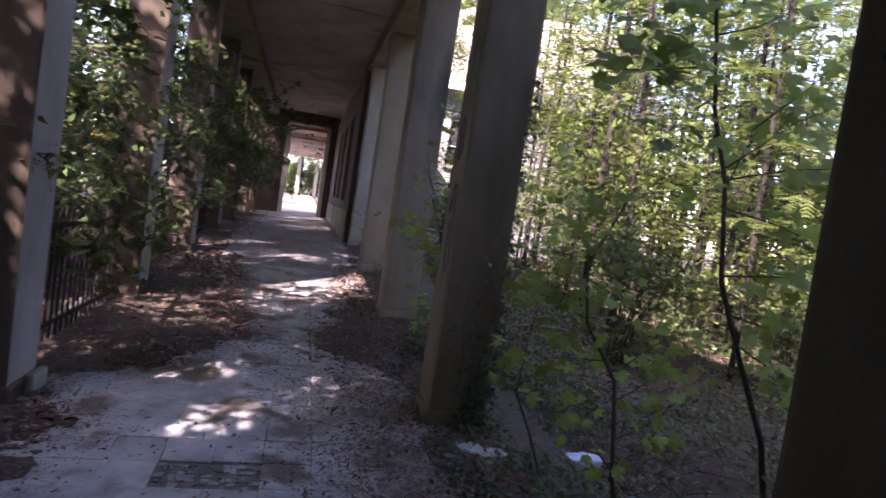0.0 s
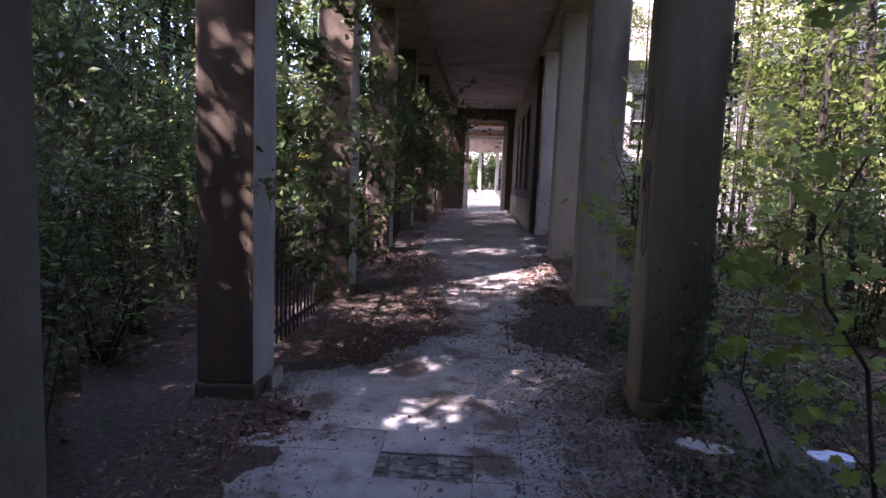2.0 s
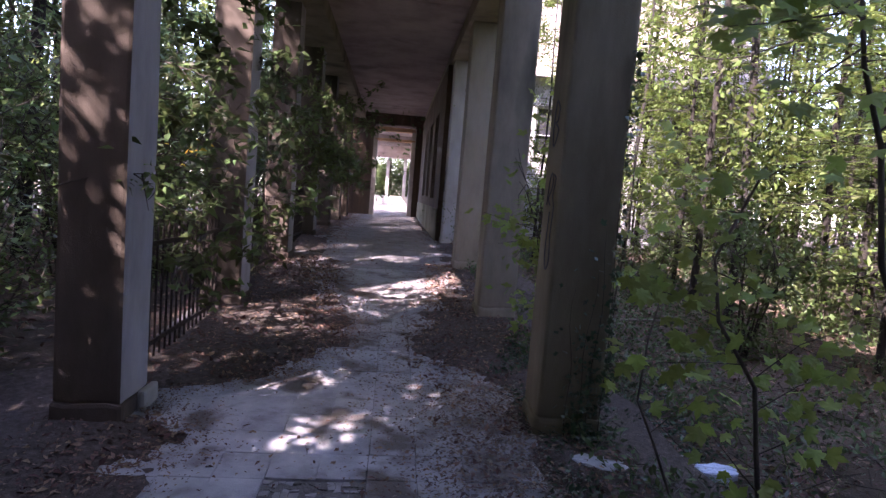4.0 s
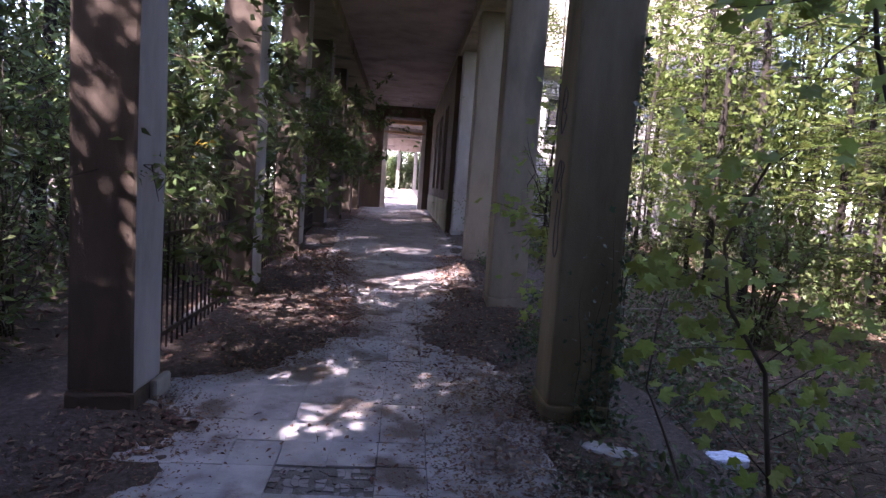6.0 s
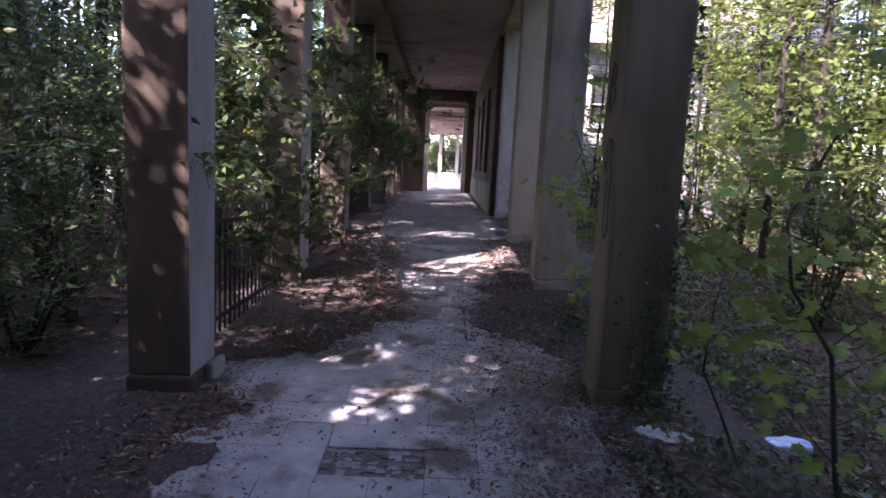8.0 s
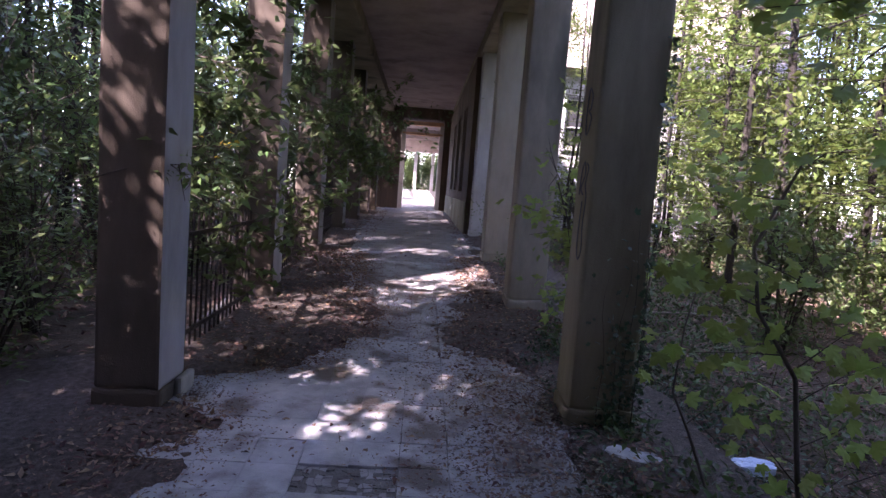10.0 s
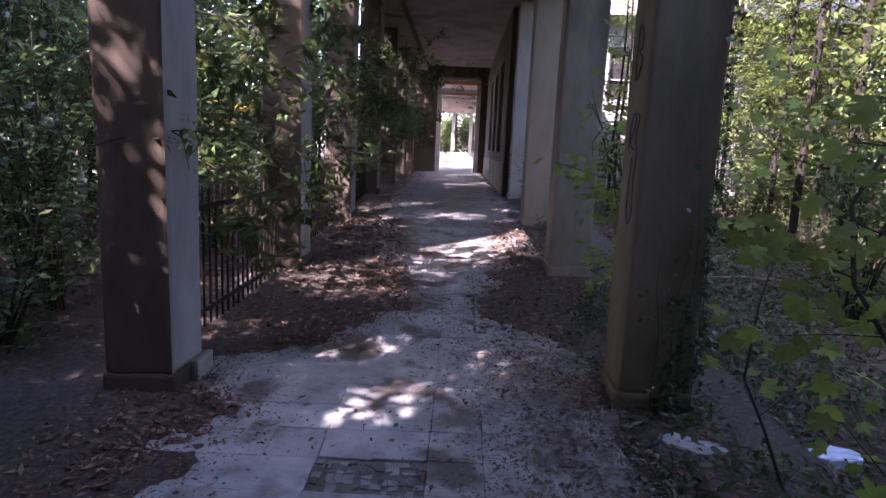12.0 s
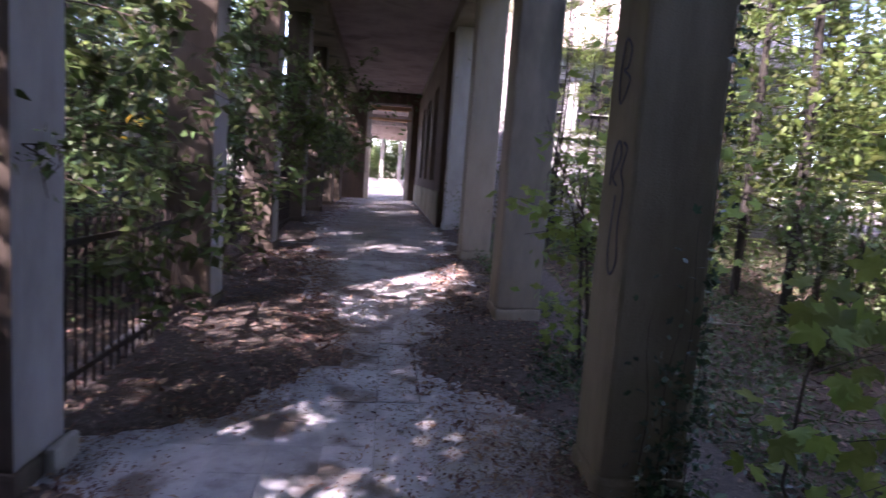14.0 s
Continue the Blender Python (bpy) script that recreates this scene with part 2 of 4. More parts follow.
def frond_shape():
    """A flat spray: narrow blades in pairs along a short twig."""
    vs, fs = [(-0.012, 0, 0), (0.012, 0, 0), (0, 1.0, -0.10)], [(0, 1, 2)]
    for k in range(5):
        y = 0.10 + 0.17 * k
        long = 0.34 - 0.035 * k
        for side in (-1, 1):
            i = len(vs)
            vs += [(0, y - 0.022, -0.1 * y * y), (side * long * 0.80, y + long * 0.55, -0.1 * y * y - 0.05), (side * 0.02, y + 0.10, -0.1 * y * y)]
            fs.append((i, i + 1, i + 2) if side > 0 else (i, i + 2, i + 1))
    return np.array(vs), fs


FROND = frond_shape()


def maple_shape():
    """A five-lobed leaf with pointed, toothed lobes."""
    tips = []
    for ang, r in ((-132, 0.46), (-112, 0.36), (-96, 0.50), (-76, 0.56), (-62, 0.80), (-50, 0.58), (-40, 0.55), (-29, 0.38), (-18, 0.58), (-12, 0.62), (0, 0.90), (12, 0.62), (18, 0.58), (29, 0.38), (40, 0.55), (50, 0.58), (62, 0.80), (76, 0.56), (96, 0.50), (112, 0.36), (132, 0.46)):
        a = radians(90 - ang)
        tips.append((math.cos(a) * r, 0.32 + math.sin(a) * r, 0.05 * math.sin(ang * 0.11) - 0.12 * r * r))
    vs = [(0, 0.32, 0), (0, 0.10, 0)] + tips
    n = len(tips)
    fs = [(0, i + 3, i + 2) for i in range(n - 1)] + [(0, 2, 1), (0, 1, n + 1)]
    return np.array(vs), fs


MAPLE = maple_shape()


def leaves(name, places, sizes, shape, material, parent=None, up=0.6, seed=1, label="", normals=None, along=None):
    """Many single leaves as one mesh: places (n, 3), sizes (n); up: how far they lie flat."""
    rg = np.random.default_rng(seed)
    base, faces = shape
    n = len(places)
    nz = rg.normal(size=(n, 3)) * (1 - up) + np.array([0, 0, up]) if normals is None else normals
    nz /= np.linalg.norm(nz, axis=1)[:, None] + 1e-9
    t = rg.normal(size=(n, 3)) if along is None else np.array(along, float)
    t -= nz * (t * nz).sum(1)[:, None]
    t /= np.linalg.norm(t, axis=1)[:, None] + 1e-9
    s = np.cross(t, nz)
    sz = np.asarray(sizes)[:, None, None]
    vs = np.asarray(places)[:, None, :] + sz * (base[None, :, 0:1] * s[:, None, :] + base[None, :, 1:2] * t[:, None, :] + base[None, :, 2:3] * nz[:, None, :])
    k = len(base)
    tri = np.array(faces)
    fs = (tri[None] + (np.arange(n) * k)[:, None, None]).reshape(-1, 3)
    me = bpy.data.meshes.new(name)
    me.vertices.add(n * k)
    me.vertices.foreach_set("co", vs.reshape(-1).astype(np.float32))
    me.loops.add(len(fs) * 3)
    me.loops.foreach_set("vertex_index", fs.reshape(-1).astype(np.int32))
    me.polygons.add(len(fs))
    me.polygons.foreach_set("loop_start", np.arange(0, len(fs) * 3, 3, dtype=np.int32))
    me.update(calc_edges=True)
    me.validate()
    me.materials.append(material)
    ob = new(name, me)
    ob.parent = parent
    return tagged(ob, label) if label else ob


# ---- plan ----
SLOPE, CROSS = 0.066, 0.018


def gz(x, y):
    """Height of the sloping floor of the walk."""
    return SLOPE * min(y, 11.3) + 0.009 * max(0.0, y - 11.3) + CROSS * x


def ground_z(x, y):
    """Height of the ground outside: it follows the walk and levels out far away."""
    yy = max(-8.0, min(11.3, y))
    xx = max(-4.0, min(4.0, x))
    rough_part = 0.05 * noise.noise(Vector((x * 0.9, y * 0.9, 0))) + 0.02 * noise.noise(Vector((x * 3.5, y * 3.5, 3)))
    near = 1.0 if (x < -1.7 or x > 1.3 or y < -7) else 0.0
    return SLOPE * yy + CROSS * xx - 0.05 + near * rough_part


LX, RX = -1.605, 0.765      # inner faces of the two rows of columns
CEIL = 4.35                 # the level ceiling
DOOR_Y = 21.5

# ---- structure ----
# ground: one sheet, fine near the walk and coarse out to the horizon
gxs = [-400, -150, -60, -30, -20, -14] + [-10 + 0.4 * i for i in range(51)] + [14, 20, 30, 60, 150, 400]
gys = [-400, -150, -60, -30, -16, -10] + [-7 + 0.5 * i for i in range(75)] + [36, 45, 60, 150, 400]
gv = [(x, y, ground_z(x, y)) for y in gys for x in gxs]
gw = len(gxs)
gf = [(j * gw + i, j * gw + i + 1, (j + 1) * gw + i + 1, (j + 1) * gw + i) for j in range(len(gys) - 1) for i in range(gw - 1)]
tagged(mesh_part("ground", gv, gf, SOIL, smooth=True), "dark forest soil around the colonnade", "ground", kind="structure")


def slab(name, x0, x1, y0, y1, top, thick, material, **tags):
    """A slab that follows the sloping floor."""
    nx, ny = max(1, int((x1 - x0) / 0.5)), max(1, int((y1 - y0) / 0.5))
    bm = bmesh.new()
    grid = [[bm.verts.new((x0 + (x1 - x0) * i / nx, y0 + (y1 - y0) * j / ny, gz(x0 + (x1 - x0) * i / nx, y0 + (y1 - y0) * j / ny) + top)) for i in range(nx + 1)] for j in range(ny + 1)]
    for j in range(ny):
        for i in range(nx):
            bm.faces.new((grid[j][i], grid[j][i + 1], grid[j + 1][i + 1], grid[j + 1][i]))
    got = bmesh.ops.extrude_face_region(bm, geom=bm.faces[:])
    for v in [g for g in got["geom"] if isinstance(g, bmesh.types.BMVert)]:
        v.co.z -= thick
    bmesh.ops.recalc_face_normals(bm, faces=bm.faces[:])
    return tagged(part(name, bm, material), kind="structure", **tags)


floor = slab("floor", -2.05, 1.22, -1.1, 38.0, -0.014, 0.25, SCREED, label="worn screed bed under the grey floor tiles", category="floor")

# ceiling with shallow joint bands, and the deep edge beams along both rows
bm = bmesh.new()
for y0, y1, z in ((-1.1, 3.6, CEIL), (3.6, 9.0, CEIL + 0.006), (9.0, DOOR_Y, CEIL)):
    box(bm, -2.15, 1.35, y0, y1 - 0.012, z, CEIL + 0.22)
tagged(part("ceiling", bm, CEILING), "stained pinkish plaster ceiling of the walkway", "ceiling", kind="structure")
bm = bmesh.new()
box(bm, -2.0, -1.33, -1.1, DOOR_Y, CEIL - 0.24, CEIL - 0.003, 0.02)
tagged(part("trim_beam_1", bm, CONCRETE), "long concrete edge beam over the columns", "beam", kind="structure")
bm = bmesh.new()
box(bm, 0.71, 1.2, -1.1, DOOR_Y, CEIL - 0.24, CEIL - 0.003, 0.02)
tagged(part("trim_beam_2", bm, CONCRETE), "long concrete edge beam over the columns", "beam", kind="structure")


def column(x0, x1, y0, y1, material, label, outer=None):
    """A square column with softened, uneven edges on a low plinth; outer: a darker material for the plinth and all
    faces but the one to the walk.
    """
    zf = gz((x0 + x1) / 2, (y0 + y1) / 2)
    top = empty("column", ((x0 + x1) / 2, (y0 + y1) / 2, zf), label=label, category="column", group="colonnade columns")
    cx, cy = (x0 + x1) / 2, (y0 + y1) / 2
    bm = bmesh.new()
    box(bm, x0 - cx, x1 - cx, y0 - cy, y1 - cy, 0.10, CEIL - 0.235 - zf, 0.022, 6, 0.008)
    shaft = part("shaft", bm, material, top)
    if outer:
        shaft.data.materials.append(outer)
        # the face towards the walk keeps the base material, the others go darker
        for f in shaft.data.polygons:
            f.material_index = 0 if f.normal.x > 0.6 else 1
    bm = bmesh.new()
    box(bm, x0 - cx - 0.012, x1 - cx + 0.012, y0 - cy - 0.012, y1 - cy + 0.012, -0.08, 0.105, 0.025, 5, 0.016)
    part("plinth", bm, outer or material, top, "chipped low plinth")
    return top


PITCH = 2.62
bm = bmesh.new()
box(bm, LX + 0.012, LX + 0.06, 3.70, 3.92, gz(LX, 3.8) - 0.02, gz(LX, 3.8) + 0.115, 0.02, 5, 0.022)
tagged(part("plinth_block", bm, PLASTER), "broken pale block leaning at the foot of a column", "rubble")
for i in range(0, 7):
    y = 3.52 + PITCH * i
    column(LX - 0.37, LX, y, y + 0.38, PALE_CONCRETE, "square column, pale lilac towards the walk and dark brown on its other sides", DARK_CONCRETE)
for i, (y0, y1) in enumerate(((0.45, 0.81), (3.52, 3.87), (6.13, 6.50), (8.78, 9.14), (11.3, 11.68))):
    column(RX, RX + 0.38, y0, y1, (CONCRETE, MOSSY_CONCRETE, CONCRETE, CONCRETE, PLASTER)[i], ("square concrete column with dark damp stains", "square concrete column darkened by moss and ivy", "square concrete column with dark damp stains", "square concrete column with dark damp stains", "square column of pale lilac plaster")[i])

# the wall on the right beyond the free columns, and the end wall with its doorway
WX = 0.68
bm = bmesh.new()
WIN = ((13.2, 14.5), (15.3, 16.6), (17.4, 18.7))
ys = [11.72] + [v for w in WIN for v in w] + [DOOR_Y]
for k in range(0, len(ys), 2):
    box(bm, WX, WX + 0.32, ys[k], ys[k + 1], 0.3, CEIL - 0.245)
for a, b in WIN:
    box(bm, WX, WX + 0.32, a, b, 0.3, gz(0, a) + 0.75)
    box(bm, WX, WX + 0.32, a, b, gz(0, a) + 2.75, CEIL - 0.245)
tagged(part("wall_east", bm, BRICK), "brown-red wall with peeling plaster", "wall", kind="structure")
bm = bmesh.new()
box(bm, WX - 0.02, WX - 0.002, 11.72, DOOR_Y - 0.04, 0.4, gz(0, 14.0) + 0.62, 0.006)
tagged(part("trim_dado", bm, MOSSY_CONCRETE), "olive-brown dado along the foot of the brown wall", "dado", kind="structure")
for k, (a, b) in enumerate(WIN):
    z0, z1 = gz(0, a) + 0.75, gz(0, a) + 2.75
    top = empty(f"window_{k + 1}", (WX, a, z0), label="tall boarded window with a dark brown frame", category="window", kind="structure")
    bm = bmesh.new()
    for y0, y1, za, zb in ((0, 0.07, 0, z1 - z0), (b - a - 0.07, b - a, 0, z1 - z0), (0.07, b - a - 0.07, 0, 0.07), (0.07, b - a - 0.07, z1 - z0 - 0.07, z1 - z0), ((b - a) / 2 - 0.035, (b - a) / 2 + 0.035, 0.07, z1 - z0 - 0.07)):
        box(bm, 0.0, 0.09, y0, y1, za, zb, 0.006)
    part("window_frame", bm, BRICK, top)
    for q in range(5):
        bm = bmesh.new()
        w = (b - a - 0.14) / 5
        box(bm, 0.04, 0.07, 0.07 + w * q + 0.006, 0.07 + w * (q + 1) - 0.006, 0.05, z1 - z0 - 0.05, 0.004)
        part("board", bm, BOARD, top)
D0, D1, DT = -0.99, 0.44, 4.0
bm = bmesh.new()
box(bm, -2.0, D0, DOOR_Y, DOOR_Y + 0.3, 0.4, CEIL + 0.2)
box(bm, D1, 1.2, DOOR_Y, DOOR_Y + 0.3, 0.4, CEIL + 0.2)
box(bm, D0, D1, DOOR_Y, DOOR_Y + 0.3, DT, CEIL + 0.2)
tagged(part("wall_north", bm, BRICK), "end wall with a tall open doorway", "wall", kind="structure")
door = empty("door_1", (0, DOOR_Y, gz(0, DOOR_Y)), label="open doorway with pale jambs and an orange wooden transom", category="doorway", kind="structure")
for name, material, x0, x1, z0, z1 in (("jamb", JAMB, D0 - 0.02, D0 + 0.13, -0.1, DT - 0.95), ("jamb", JAMB, D1 - 0.13, D1 + 0.02, -0.1, DT - 0.95), ("header", ORANGE, D0 + 0.0, D1 - 0.0, DT - 1.08, DT - 0.95), ("transom_bar", ORANGE, D0, D1, DT - 1.42, DT - 1.34)):
    bm = bmesh.new()
    box(bm, x0, x1, -0.03, 0.33, z0, z1, 0.01)
    part(name, bm, material, door)
# the next roofed stretch, open to the light on one side, with a low end wall
bm = bmesh.new()
box(bm, -1.7, 1.35, DOOR_Y + 0.35, 38.0, 3.95, 4.15)
for y in (25.0, 29.5, 34.0):
    box(bm, -1.7, 1.35, y, y + 0.3, 3.55, 3.96)
tagged(part("ceiling_next", bm, CEILING), "plaster ceiling of the next stretch", "ceiling", kind="structure")
bm = bmesh.new()
box(bm, 0.75, 1.05, DOOR_Y + 0.33, 38.0, 0.3, 3.96)
tagged(part("wall_east_next", bm, PLASTER), "pale wall beyond the doorway", "wall", kind="structure")
bm = bmesh.new()
box(bm, -1.6, 0.74, 37.6, 37.85, 0.6, 1.45, 0.02)
tagged(part("wall_parapet", bm, PLASTER), "low pale wall at the end of the walk", "wall", kind="structure")
for x, y in ((-0.75, 37.62), (0.3, 37.62), (-1.62, 25.0), (-1.62, 29.5), (-1.62, 34.0)):
    bm = bmesh.new()
    box(bm, x, x + 0.2, y, y + 0.2, 0.7, 3.96, 0.02)
    tagged(part("post", bm, PLASTER), "pale post carrying the roof of the next stretch", "post", "far posts")

# unseen wall behind the eye, added to darken the south faces of the columns
bm = bmesh.new()
box(bm, -12.0, -4.2, -1.5, -1.1, -1.2, 6.0)
box(bm, -4.2, 0.8, -1.5, -1.1, -1.2, 9.0)
box(bm, 0.8, 12.0, -1.5, -1.1, -1.2, 8.0)
tagged(part("shade_wall_south", bm, SHADE_WALL), "unseen dark wall behind the walk, added to block light", "wall", kind="structure")

# unseen side walls beside the eye, added to keep light off the near columns
bm = bmesh.new()
box(bm, -2.0, -1.62, -1.09, 1.75, -0.6, CEIL - 0.245)
tagged(part("shade_wall_west", bm, SHADE_WALL), "unseen dark side wall, added to keep light off the near columns", "wall", kind="structure")
bm = bmesh.new()
box(bm, 0.78, 1.15, -1.09, 0.43, -0.6, CEIL - 0.245)
tagged(part("shade_wall_east", bm, SHADE_WALL), "unseen dark side wall, added to keep light off the near columns", "wall", kind="structure")

# ---- trees ----
def tree_kind(seed, height, radius, crown_r, crown_from, n, leaf, size, shape, material, spread=1.0):
    """Trunk with limbs, and a ragged crown of single leaves gathered in clumps at the limbs' ends."""
    rg = np.random.default_rng(seed)
    top = empty("tree", (0, 0, 0), label="slender forest tree with a ragged green crown", category="tree", group="forest trees")
    pts, x, y = [], 0.0, 0.0
    for k in range(9):
        pts.append((x, y, -0.3 + (height + 0.3) * k / 8))
        x += rg.normal() * 0.04 * height / 8
        y += rg.normal() * 0.04 * height / 8
    pieces = [tube(pts, [radius * (1.0 - 0.85 * k / 8) for k in range(9)], 7)]
    clumps = []
    for k in range(int(height * 3.2)):
        f = crown_from + (1 - crown_from) * rg.random()
        j = min(7, int(f * 8))
        a = np.array(pts[j]) + (np.array(pts[j + 1]) - np.array(pts[j])) * (f * 8 - j)
        ang = rg.random() * 2 * math.pi
        reach = crown_r * (1.15 - 0.8 * (f - crown_from) / (1 - crown_from)) * (0.6 + 0.6 * rg.random())
        tip = a + np.array([math.cos(ang) * reach, math.sin(ang) * reach, reach * rg.uniform(-0.15, 0.45)])
        mid = (a + tip) / 2 + rg.normal(size=3) * 0.08 * reach
        pieces.append(tube([a, mid, tip], [radius * 0.22, radius * 0.14, 0.004], 4))
        clumps += [(tip, 0.34 * reach), (mid, 0.28 * reach), ((mid + tip) / 2, 0.3 * reach)]
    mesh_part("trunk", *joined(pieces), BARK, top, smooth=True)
    c = np.array([q for q, _ in clumps])
    r = np.array([s for _, s in clumps])
    pick = rg.integers(0, len(c), n)
    off = np.clip(rg.normal(size=(n, 3)), -1.7, 1.7) * np.array([1, 1, 0.55])
    places = c[pick] + off * r[pick][:, None] * spread * 0.7
    leaves("crown", places, size * rg.uniform(0.6, 1.3, n), shape, material, top, 0.45, seed)
    return top


def conifer_kind(seed, height, radius, reach, crown_from, whorls, material, size=0.26):
    """A straight thin trunk with whorls of level branches that carry flat sprays; the lowest branches are bare."""
    rg = np.random.default_rng(seed)
    top = empty("conifer", (0, 0, 0), label="thin straight young conifer with feathery green sprays", category="tree", group="young conifers")
    lean = rg.normal(size=2) * 0.012 * height
    pts = [np.array([lean[0] * f * f, lean[1] * f * f, -0.3 + (height + 0.3) * f]) for f in np.linspace(0, 1, 7)]
    pieces = [tube(pts, [0.72 * radius * (1.0 - 0.9 * f) for f in np.linspace(0, 1, 7)], 7)]
    places, along, normals, sizes = [], [], [], []
    for k in range(whorls):
        f = 0.05 + 0.94 * (k + rg.uniform(-0.3, 0.3)) / whorls
        a = np.array([lean[0] * f * f, lean[1] * f * f, height * f])
        for _ in range(5):
            ang = rg.random() * 2 * math.pi
            far = reach * (1.05 - f) ** 0.7 * rg.uniform(0.5, 1.1)
            if f < crown_from:
                far *= 0.6
            d = np.array([math.cos(ang), math.sin(ang), rg.uniform(-0.12, 0.22)])
            b = a + d * far - np.array([0, 0, 0.10 * far * far])
            pieces.append(tube([a, (a + b) / 2 + np.array([0, 0, 0.05 * far]), b], [0.005, 0.004, 0.0015], 3))
            if f < crown_from and rg.random() < 0.75:
                continue
            side = np.array([-d[1], d[0], 0.0])
            for g in np.arange(0.28, 1.01, 0.17 / max(far, 0.3)):
                p0 = a * (1 - g) + b * g + np.array([0, 0, 0.05 * far * 4 * g * (1 - g)])
                for sgn in (-1, 1):
                    if rg.random() < 0.15:
                        continue
                    places.append(p0)
                    along.append(d * 0.8 + side * sgn * rg.uniform(0.4, 1.1) + np.array([0, 0, rg.uniform(-0.35, 0.1)]))
                    normals.append(np.array([0, 0, 1.0]) + rg.normal(size=3) * 0.25)
                    sizes.append(size * rg.uniform(0.65, 1.3))
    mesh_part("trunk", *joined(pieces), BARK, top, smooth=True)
    leaves("crown", np.array(places), sizes, FROND, material, top, 0.8, seed, normals=np.array(normals), along=along)
    return top


def scatter(kinds, spots, seed):
    rg = random.Random(seed)
    for k, (x, y) in enumerate(spots):
        src = kinds[k % len(kinds)]
        s = rg.uniform(0.8, 1.25)
        m = pose(x, y, ground_z(x, y), 0, 0, rg.uniform(0, 360)) @ Matrix.Diagonal((s, s, s * rg.uniform(0.9, 1.15), 1))
        copy_thing(src, m)


kinds = [conifer_kind(11, 11.0, 0.055, 1.25, 0.13, 34, LARCH),
         tree_kind(12, 9.0, 0.05, 1.5, 0.12, 7200, LEAF, 0.068, DIAMOND, LARCH, 1.2),
         conifer_kind(13, 9.0, 0.045, 1.15, 0.10, 30, LARCH, 0.24),
         conifer_kind(15, 12.5, 0.06, 1.35, 0.20, 36, LEAF, 0.28),
         conifer_kind(14, 8.0, 0.04, 1.2, 0.08, 30, LARCH, 0.23)]
kinds_w = [tree_kind(21, 11.0, 0.09, 1.6, 0.10, 5200, LEAF, 0.115, DIAMOND, LEAF),
           tree_kind(22, 9.0, 0.07, 1.5, 0.08, 4800, LEAF, 0.108, DIAMOND, LEAF),
           tree_kind(23, 12.0, 0.07, 1.6, 0.22, 5200, LEAF, 0.108, DIAMOND, LEAF_YOUNG)]
rg = random.Random(5)
east = [(x + rg.uniform(-0.9, 0.9), y + rg.uniform(-0.9, 0.9)) for x in (4.6, 5.7, 6.9, 8.4, 10.5, 13.5, 18.5) for y in (1.0, 3.2, 5.4, 7.6, 9.8, 12.0, 14.6, 17.0, 21.0, 25.5, 31.0) if y > -2 + 0.25 * x]
east = [(x, y) for x, y in east if not (2.0 < x < 9.2 and 12.6 < y < 21.0)]
east = [(x, y) for x, y in east if x < 12.0]
east += [(4.3, 11.8), (5.5, 11.6), (6.6, 12.4), (7.6, 12.2), (3.3, 11.3), (8.6, 12.9), (3.7, 6.6), (4.2, 5.0), (4.9, 12.3), (3.9, 8.4), (6.0, 12.6), (4.0, 10.6)]
for x, y, s in ((2.05, 9.3, 0.5), (1.9, 11.2, 0.5), (2.35, 10.2, 0.55), (3.2, 12.7, 0.5), (3.9, 13.0, 0.5), (5.2, 13.2, 0.55), (6.9, 13.1, 0.6)):
    copy_thing(kinds[1], pose(x, y, ground_z(x, y), 0, 0, 77 * s) @ Matrix.Diagonal((s, s, 0.6, 1)))
scatter(kinds, east, 6)
west = [(x + rg.uniform(-0.4, 0.4), y0 + dy * k + rg.uniform(-0.5, 0.5)) for x, y0, dy, n in ((-4.9, -6.5, 2.9, 10), (-6.6, -7.0, 3.1, 9), (-8.8, -6.0, 6.0, 5), (-13.0, -6.0, 4.0, 8), (-17.0, -4.0, 4.5, 7)) for k in range(n)]
# extra trees added to shade the floor, the end wall and the stretch beyond
west += [(-5.7, 8.0), (-5.8, 10.4), (-5.7, 12.8)]
west += [(-4.4, 31.0), (-4.3, 34.5)]
west += [(-4.8, 15.5), (-4.9, 17.6), (-4.8, 19.4)]
dense = tree_kind(24, 9.0, 0.06, 1.15, 0.14, 5000, LEAF, 0.115, DIAMOND, LEAF)
for x, y, s, high in ((-3.75, 0.45, 0.85, 0.34), (-4.7, -0.5, 1.0, 0.42), (-4.1, 8.8, 0.9, 0.85), (-3.05, 1.05, 0.7, 0.24), (-5.0, 1.2, 1.0, 0.40), (-5.4, 2.9, 1.0, 0.42), (-4.4, 2.2, 0.9, 0.33), (-6.2, 0.2, 1.1, 0.5), (-6.3, 4.0, 1.1, 0.5), (-6.4, 2.0, 1.0, 0.5)):
    copy_thing(dense, pose(x, y, ground_z(x, y), 0, 0, 150 * s) @ Matrix.Diagonal((s, s, high, 1)))
dense.matrix_basis = pose(-20, 26, ground_z(-20, 26))
west = [(x, y) for x, y in west if not (x > -7.2 and -4.5 < y < 4.0)]
scatter(kinds_w, west, 7)
for k, src in enumerate(kinds_w):
    src.matrix_basis = pose(-19, 2 + 7 * k, ground_z(-19, 0))
woods = [tree_kind(25, 12.0, 0.10, 2.3, 0.06, 3400, LEAF, 0.165, DIAMOND, LEAF_DARK), tree_kind(26, 10.0, 0.09, 2.2, 0.05, 3400, LEAF, 0.155, DIAMOND, LEAF)]
deep = [(x + rg.uniform(-0.8, 0.8), y + rg.uniform(-0.8, 0.8)) for x in (11.5, 15.5, 20.0) for y in (3.5, 7.0, 10.5, 14.0, 18.0)]
